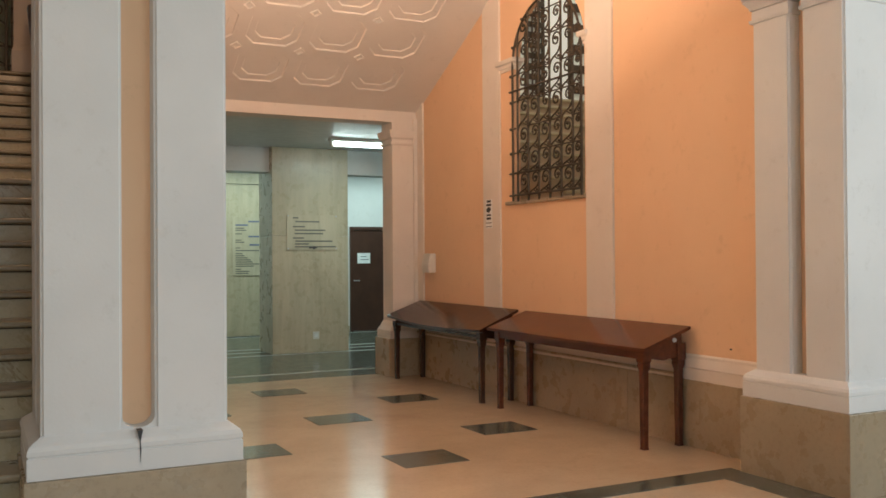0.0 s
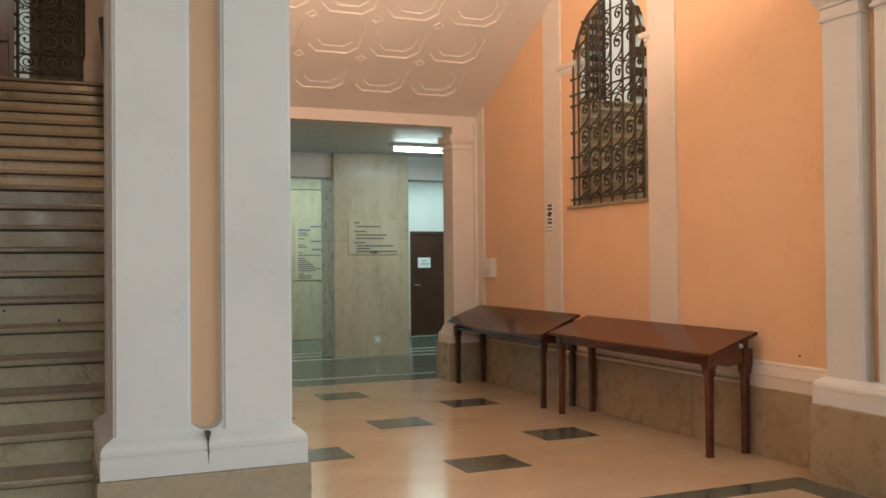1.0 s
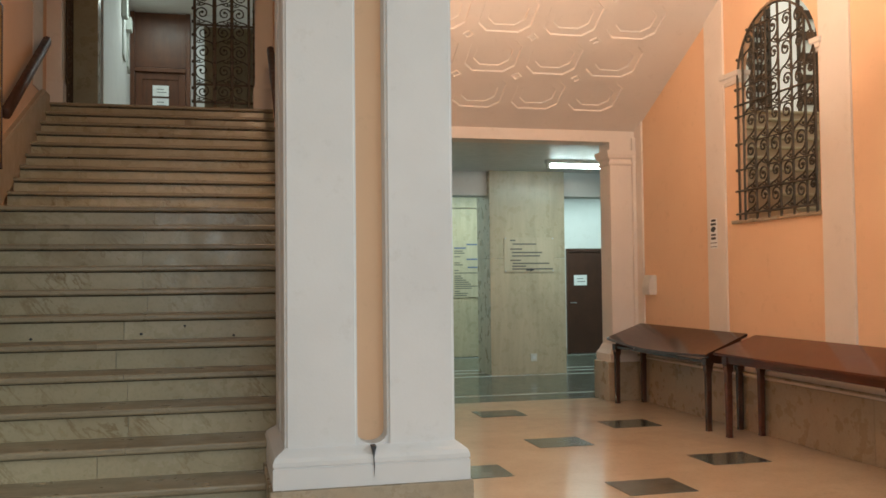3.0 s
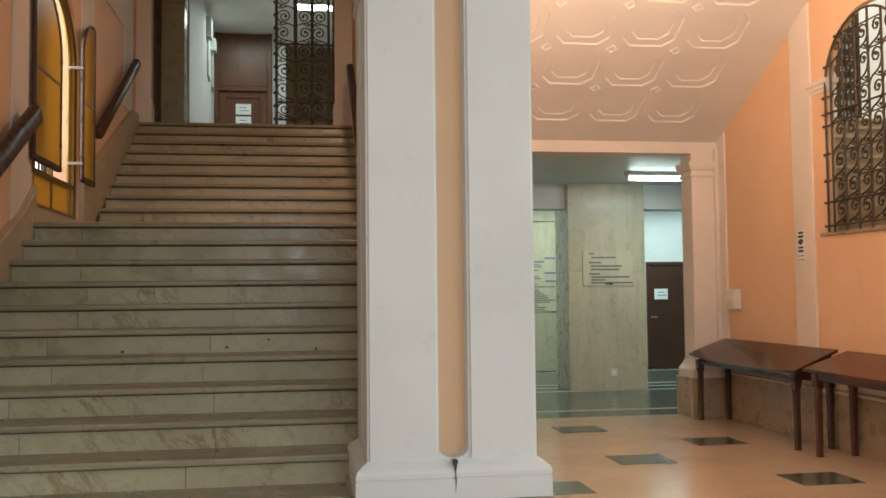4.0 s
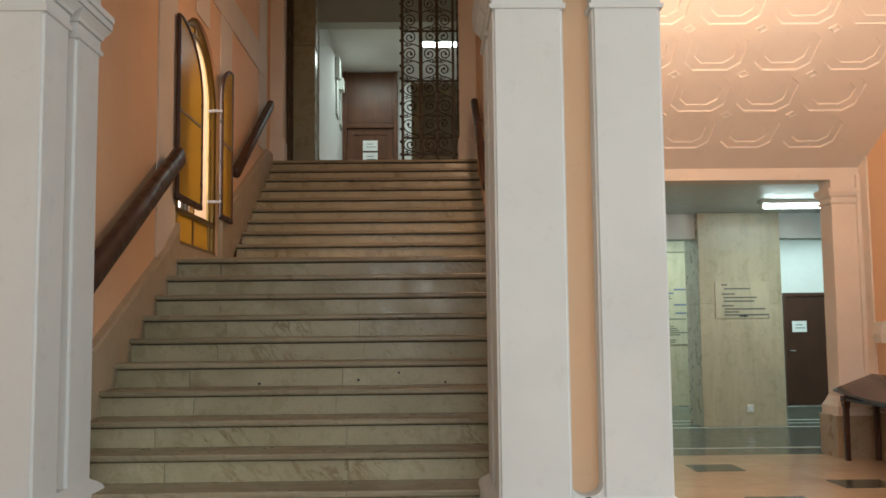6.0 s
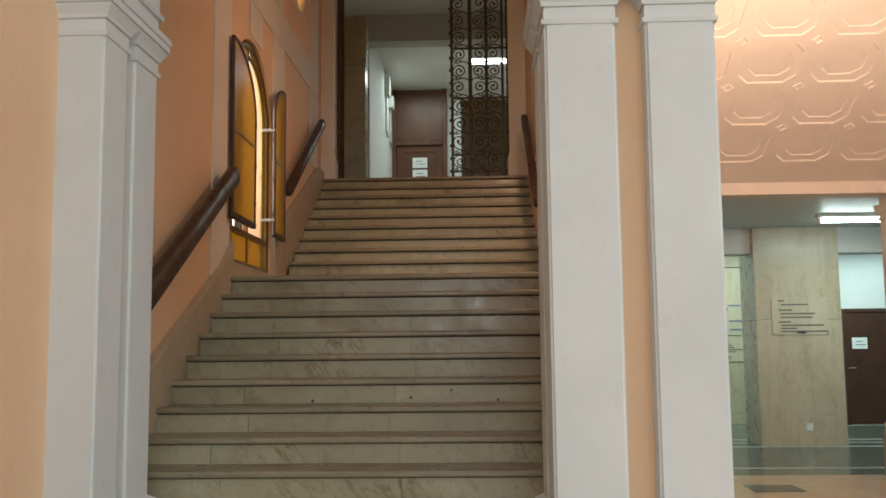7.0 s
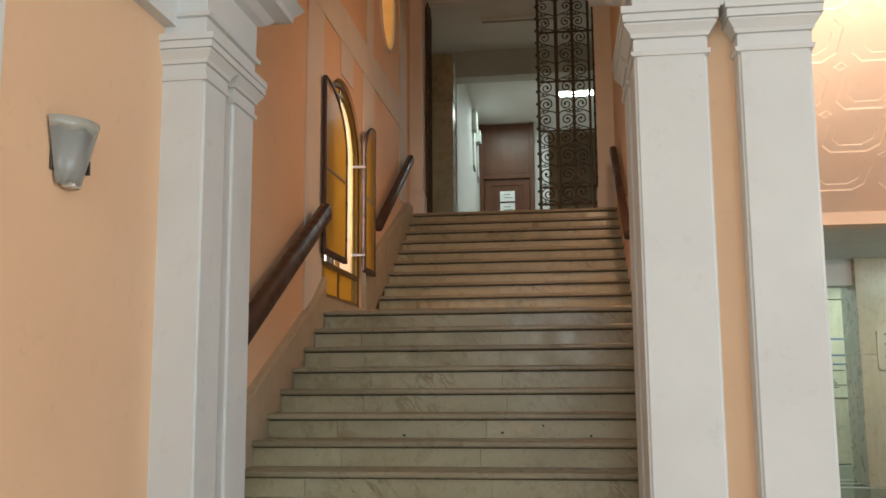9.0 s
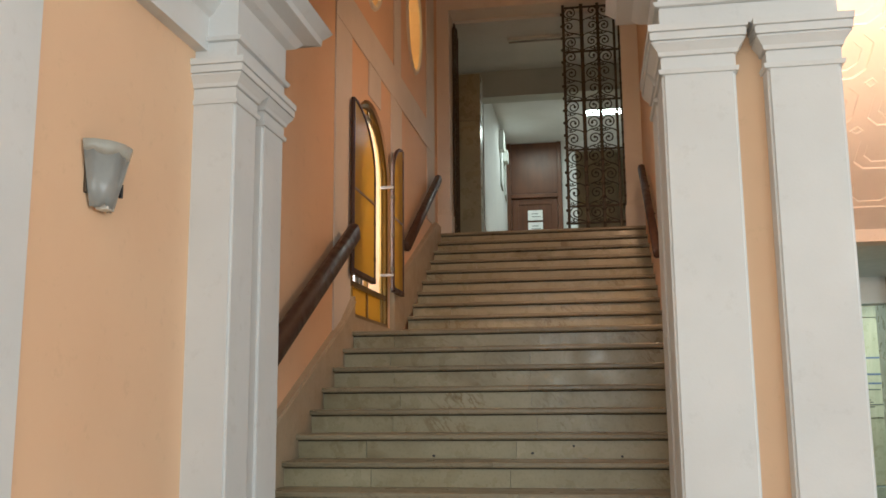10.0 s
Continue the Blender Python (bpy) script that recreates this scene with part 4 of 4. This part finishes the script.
# ---- stair things ----
def handrail(name, label, a, b, out, size=1.0):
    """A flat-topped rounded rail on brackets along a wall; out is the side it stands off to."""
    ob = thing(name, label, "handrail")
    a, b = Vector(a), Vector(b)
    d = (b - a).normalized()
    up = Vector((1, 0, 0)).cross(d).normalized()
    if up.z < 0:
        up = -up
    side = Vector((1, 0, 0))
    sec = ((-0.04, -0.045), (-0.046, 0.0), (-0.038, 0.045), (0.0, 0.06), (0.038, 0.045), (0.046, 0.0), (0.04, -0.045), (0.02, -0.062), (-0.02, -0.062))
    sec = [(p * min(size, 1.1), q * size) for p, q in sec]
    bm = bmesh.new()
    loops = [[bm.verts.new(p + k * s * side + k * u * up) for s, u in sec] for p, k in ((a - 0.012 * d, 0.75), (a, 1), (b, 1), (b + 0.012 * d, 0.75))]
    for p, q in zip(loops, loops[1:]):
        for i in range(len(sec)):
            bm.faces.new((p[i], p[(i + 1) % len(sec)], q[(i + 1) % len(sec)], q[i]))
    bm.faces.new(loops[0][::-1])
    bm.faces.new(loops[-1])
    part("rail", bm, "rail", ob, "", True)
    for f in (0.15, 0.5, 0.85):
        p = a + (b - a) * f
        bm = bmesh.new()
        tube(bm, [p - 0.04 * up, p - 0.09 * up + Vector((out * 0.02, 0, 0)), p - 0.10 * up + Vector((out * 0.09, 0, 0))], 0.009, 6)
        part("bracket", bm, "iron", ob)
    return ob


handrail("handrail", "dark varnished wooden handrail by the lower flight", (-2.105, 4.9, 1.475), (-2.105, 7.50, 2.97), -1, 1.4)
handrail("handrail", "dark varnished wooden handrail by the upper flight", (-2.12, 9.76, 3.22), (-2.12, 11.88, 4.49), -1)
handrail("handrail", "dark wooden handrail on the inner stair wall", (0.545, 9.4, 3.0), (0.545, 11.6, 4.43), 1)

# arched window on the landing, its casements swung open
aw = thing("arched_window", "arched bronze window with yellow glass, casements swung open", "window")
Y0, Y1, Z0, SP = 7.86, 9.46, 2.28, 3.70
yc2, r2 = (Y0 + Y1) / 2, (Y1 - Y0) / 2
FX = WALL_L - 0.06


def arch_bar(x, y0, y1, z0, sp, r, name, mat, parent):
    c = (y0 + y1) / 2
    rr = (y1 - y0) / 2
    bm = bmesh.new()
    tube(bm, [(x, y1, z0)] + [(x, c + rr * math.cos(math.pi * k / 22), sp + rr * math.sin(math.pi * k / 22)) for k in range(23)] + [(x, y0, z0)], r, 8)
    return part(name, bm, mat, parent)


arch_bar(FX, Y0 + 0.04, Y1 - 0.04, Z0, SP, 0.042, "frame", "bronze", aw)
arch_bar(FX + 0.01, Y0 + 0.20, Y1 - 0.20, Z0, SP + 0.05, 0.022, "inner_frame", "bronze", aw)
block("sill_rail", "bronze", FX - 0.04, FX + 0.04, Y0, Y1, Z0, Z0 + 0.05, aw)
block("transom", "bronze", FX - 0.03, FX + 0.03, Y0, Y1, 2.58, 2.63, aw)
block("mullion", "bronze", FX - 0.02, FX + 0.02, yc2 - 0.02, yc2 + 0.02, Z0, SP + r2 - 0.05, aw)
for y0, y1 in ((Y0 + 0.06, Y0 + 0.19), (Y0 + 0.22, yc2 - 0.02), (yc2 + 0.02, Y1 - 0.22), (Y1 - 0.19, Y1 - 0.06)):
    block("lower_pane", "yellow", FX - 0.006, FX + 0.006, y0, y1, Z0 + 0.05, 2.58, aw, "yellow glass pane")
bm = bmesh.new()
for side in (1, -1):
    n = 12
    for k in range(n):
        if side == 1 and k in (9, 10):
            continue
        a0, a1 = math.pi / 2 * k / n, math.pi / 2 * (k + 1) / n
        o, i = r2 - 0.05, r2 - 0.21
        q = [(yc2 + side * o * math.cos(a0), SP + o * math.sin(a0)), (yc2 + side * o * math.cos(a1), SP + o * math.sin(a1)), (yc2 + side * i * math.cos(a1), SP + 0.05 + i * math.sin(a1)), (yc2 + side * i * math.cos(a0), SP + 0.05 + i * math.sin(a0))]
        prism(bm, q, 0, FX - 0.005, FX + 0.005)
    prism(bm, [(yc2 + side * (r2 - 0.05), 2.8), (yc2 + side * (r2 - 0.05), SP), (yc2 + side * (r2 - 0.21), SP), (yc2 + side * (r2 - 0.21), 2.8)], 0, FX - 0.005, FX + 0.005)
part("border_pane", bm, "yellow", aw, "yellow glass border")
for k in range(9):
    block("fence_bar", "iron", FX - 0.22, FX - 0.20, Y0 + 0.15 + 0.15 * k, Y0 + 0.17 + 0.15 * k, 2.4, 4.3, aw)
for z in (2.9, 3.3, 3.75):
    block("fence_rail", "iron", FX - 0.225, FX - 0.195, Y0, Y1, z, z + 0.03, aw)


def casement(hinge, width, flip, zb, zt, rise, label):
    """Half of a round-headed sash folded back beside the wall; its tall edge is the free one."""
    n = 10
    curve = [(width * (1 - math.cos(math.pi / 2 * k / n)), zt + rise * math.sin(math.pi / 2 * k / n)) for k in range(n + 1)]
    out = [(0, zb), (0, zt)] + curve[1:] + [(width, zb)]
    bm = bmesh.new()
    tube(bm, [(0, y * flip, z) for y, z in out + out[:1]], 0.020, 6)
    ob = part("casement", bm, "rail", aw, label)
    ob.location = hinge
    bm = bmesh.new()
    prism(bm, [(y * flip, z) for y, z in out], 0, -0.005, 0.005)
    part("glass", bm, "yellow", ob, "yellow glass")
    block("bottom_rail", "rail", -0.024, 0.024, min(0, width * flip), max(0, width * flip), zb - 0.02, zb + 0.03, ob, "", 0.006)
    for z in (zb + 0.75,):
        block("glazing_bar", "bronze", -0.012, 0.012, min(0, width * flip) + 0.02, max(0, width * flip) - 0.02, z, z + 0.022, ob)
    for z in (zb + 0.2, zb + 0.55, zb + 0.95):
        block("hinge_knuckle", "iron", -0.016, 0.016, -0.03, 0.03, z, z + 0.035, ob, "", 0.004)
    return ob


casement((-2.19, 8.54, 0.0), 0.79, -1, 2.67, 3.68, 0.58, "open casement with yellow glass")
casement((-2.13, 9.12, 0.0), 0.46, 1, 2.66, 3.88, 0.36, "open casement with yellow glass")
for z in (2.80, 3.72):
    block("hinge", "steel", WALL_L - 0.02, -2.12, 9.085, 9.115, z, z + 0.025, aw, "long steel hinge arm")

# oval windows of yellow glass
for k, (y, z, ry, rz) in enumerate(OVALS):
    ow = thing("oval_window", "oval window of glowing yellow glass", "window", group="oval windows")
    bm = bmesh.new()
    prism(bm, [(y + ry * math.cos(2 * math.pi * i / 28), z + rz * math.sin(2 * math.pi * i / 28)) for i in range(28)], 0, WALL_L - 0.20, WALL_L - 0.19)
    part("glass", bm, "pale_yellow", ow)
    bm = bmesh.new()
    tube(bm, [(WALL_L + 0.002, y + (ry + 0.03) * math.cos(2 * math.pi * i / 28), z + (rz + 0.03) * math.sin(2 * math.pi * i / 28)) for i in range(29)], 0.03, 6)
    part("frame", bm, "cream", ow)
yard = thing("daylight_screen", "bright overcast daylight outside the stair windows", "backdrop", kind="structure")
block("backdrop", "yard", -3.42, -3.4, 6.4, 12.4, 1.8, 7.4, yard)

# ironwork gate on the landing
GY = 12.62
gate = thing("iron_gate", "tall wrought-iron scrollwork gate leaf, closed half", "gate")
gx = (-0.406, -0.148, 0.081, 0.305, 0.37)
for x, r in zip(gx, (0.020, 0.026, 0.022, 0.018, 0.012)):
    block("upright", "iron", x - r, x + r, GY - 0.014, GY + 0.014, 3.84, 7.16, gate, "", 0.004, 1)
bars_z = (3.95, 4.19, 5.0, 5.72, 6.45, 7.12)
for z in bars_z:
    block("crossbar", "iron", -0.42, 0.39, GY + 0.01, GY + 0.03, z - 0.014, z + 0.014, gate, "", 0.003, 1)
gz = [3.95, 4.19] + [za + (zb - za) * k / 3 for za, zb in zip(bars_z[1:], bars_z[2:]) for k in (1, 2, 3)]
for ci, (a, b) in enumerate(zip(gx[:4], gx[1:4])):
    for za, zb in zip(gz, gz[1:]):
        key = (ci, round(zb - za, 2), random.randrange(3))
        if key not in curls:
            curls[key] = scroll_mesh(b - a, zb - za, 0.0095, "y", 1 if ci % 2 else -1, 0.5 * key[2])
        place("scroll", curls[key], gate, ((a + b) / 2, GY, (za + zb) / 2))
bm = bmesh.new()
bmesh.ops.create_uvsphere(bm, u_segments=6, v_segments=4, radius=0.024)
stud = mesh_of("stud", bm, "iron")
for i in range(18):
    for x in (-0.428, -0.148, 0.081, 0.372):
        place("stud", stud, gate, (x, GY - 0.016, 3.95 + i * 0.18))
gate2 = thing("iron_gate", "wrought-iron gate leaf standing open edge-on", "gate")
for y in (12.75, 12.95, 13.15):
    bm = bmesh.new()
    tube(bm, [(-2.03, y, 3.84), (-2.03, y, 7.0)], 0.018, 6)
    part("upright", bm, "iron", gate2)
for za, zb in zip(gz, gz[1:]):
    for y in (12.85, 13.05):
        place("scroll", curls.setdefault(("open", round(zb - za, 2)), scroll_mesh(0.2, zb - za, 0.0095, "x")), gate2, (-2.03, y, (za + zb) / 2))
for z in (3.93, 4.95, 5.75, 6.5, 6.98):
    bm = bmesh.new()
    tube(bm, [(-2.03, 12.74, z), (-2.03, 13.16, z)], 0.015, 6)
    part("crossbar", bm, "iron", gate2)

# upper corridor
ud = thing("panelled_door", "brown wooden door with a panelled transom above", "door")
for a, b in ((-1.90, -1.81), (-0.80, -0.705)):
    block("jamb", "door", a, b, 19.5, 19.6, 3.815, 7.1, ud, "", 0.008)
block("transom_panel", "door", -1.81, -0.80, 19.55, 19.6, 5.97, 7.1, ud, "large plain wooden transom panel", 0.004)
block("head", "door", -1.81, -0.80, 19.48, 19.6, 5.86, 5.95, ud, "", 0.01)
leaf = block("leaf", "door", -1.80, -0.81, 19.56, 19.6, 3.83, 5.85, ud)
for a, b in ((-1.80, -1.66), (-0.95, -0.81)):
    block("stile", "door", a, b, 19.535, 19.56, 3.83, 5.85, leaf, "", 0.006)
for z0, z1 in ((3.83, 4.02), (4.75, 4.9), (5.72, 5.85)):
    block("rail", "door", -1.66, -0.95, 19.535, 19.56, z0, z1, leaf, "", 0.006)
notice(-1.46, -1.14, 19.53, 5.365, 5.59, "white paper notice on the upper door")
notice(-1.46, -1.14, 19.53, 5.09, 5.325, "white paper notice below another one")
lu = thing("tube_light", "lit fluorescent tube in the upper hall", "lamp")
block("housing", "plastic", -0.19, 1.11, 16.45, 16.6, 6.79, 7.12, lu, "", 0.006)
bm = bmesh.new()
tube(bm, [(-0.14, 16.52, 6.745), (1.06, 16.52, 6.745)], 0.035, 12)
part("tube", bm, "tube", lu, "bright white tube")
lo = thing("tube_light", "unlit fluorescent tube under the dim ceiling", "lamp")
block("housing", "plastic", -1.30, -0.1, 13.56, 13.66, 7.08, 7.12, lo, "", 0.006)
bm = bmesh.new()
tube(bm, [(-1.28, 13.6, 7.05), (-0.12, 13.6, 7.05)], 0.016, 8)
part("tube", bm, "frosted", lo)
for y, z0, z1 in ((17.9, 6.55, 6.95), (18.7, 6.5, 6.75)):
    wb = thing("meter_box", "small grey box on the upper corridor wall", "box")
    block("case", "grey", -1.9, -1.80, y, y + 0.3, z0, z1, wb, "", 0.01)
    bm = bmesh.new()
    tube(bm, [(-1.88, y + 0.15, z0), (-1.88, y + 0.15, z0 - 0.7), (-1.88, y + 0.5, z0 - 0.75)], 0.02, 6)
    part("pipe", bm, "grey", wb)

# ---- hall things ----
sc = thing("wall_sconce", "frosted half-cone glass sconce, unlit, on the hall wall", "lamp")
SX, SY = -2.198, 3.59
n = 18


def half_cone(levels):
    """A half-cone of glass 5 mm thick through rings of (height per step, radius per step)."""
    bm = bmesh.new()
    prev = None
    for level in levels:
        ring = []
        for k in range(n + 1):
            a = -math.pi / 2 + math.pi * k / n
            zf, r = level(k)
            ring.append([bm.verts.new((SX + 0.012 + (0.82 * r - d) * math.cos(a), SY + (r - d) * math.sin(a), zf)) for d in (0, 0.005)])
        if prev:
            for k in range(n):
                for e in (0, 1):
                    bm.faces.new((prev[k][e], prev[k + 1][e], ring[k + 1][e], ring[k][e]))
        else:
            for k in range(n):
                bm.faces.new((ring[k][0], ring[k + 1][0], ring[k + 1][1], ring[k][1]))
        prev = ring
    for k in range(n):
        bm.faces.new((prev[k][0], prev[k + 1][0], prev[k + 1][1], prev[k][1]))
    return bm


def cone_r(z):
    return 0.072 + (z - 2.365) * 0.285


def chipped(k):
    z = 2.365 + (0.014 if k in (5, 6, 11) else 0.0) + 0.004 * math.sin(2.3 * k)
    return z, cone_r(z)


def dust_line(k):
    z = 2.588 + 0.010 * math.sin(1.1 * k) + 0.007 * math.sin(2.9 * k + 1)
    return z, cone_r(z)


part("shade", half_cone((chipped, lambda k: (2.41, cone_r(2.41)), dust_line)), "frosted", sc, "dusty frosted glass half-cone", True)
part("rim", half_cone((dust_line, lambda k: (2.64, cone_r(2.64)))), "clear", sc, "clear glass rim", True)
block("backplate", "iron", SX, SX + 0.012, SY - 0.108, SY + 0.07, 2.42, 2.60, sc, "dark metal backplate", 0.003)
block("clip", "ink", SX + 0.058, SX + 0.076, SY + 0.070, SY + 0.084, 2.43, 2.49, sc, "dark clip")
block("lamp_holder", "plastic", SX + 0.012, SX + 0.07, SY - 0.03, SY + 0.03, 2.36, 2.42, sc, "", 0.006)

# small dark chips on the steps
for x, y, z in ((-1.222, 6.338, 1.172), (-0.549, 6.338, 1.19), (-0.274, 6.338, 1.238), (0.043, 6.338, 1.168)):
    bm = bmesh.new()
    prism(bm, [(x + 0.011 * math.cos(k * 1.047) * random.uniform(0.6, 1.2), z + 0.010 * math.sin(k * 1.047) * random.uniform(0.6, 1.2)) for k in range(6)], 1, y - 0.006, y + 0.004)
    part("chip", bm, "ink", stairs, "small dark chip")
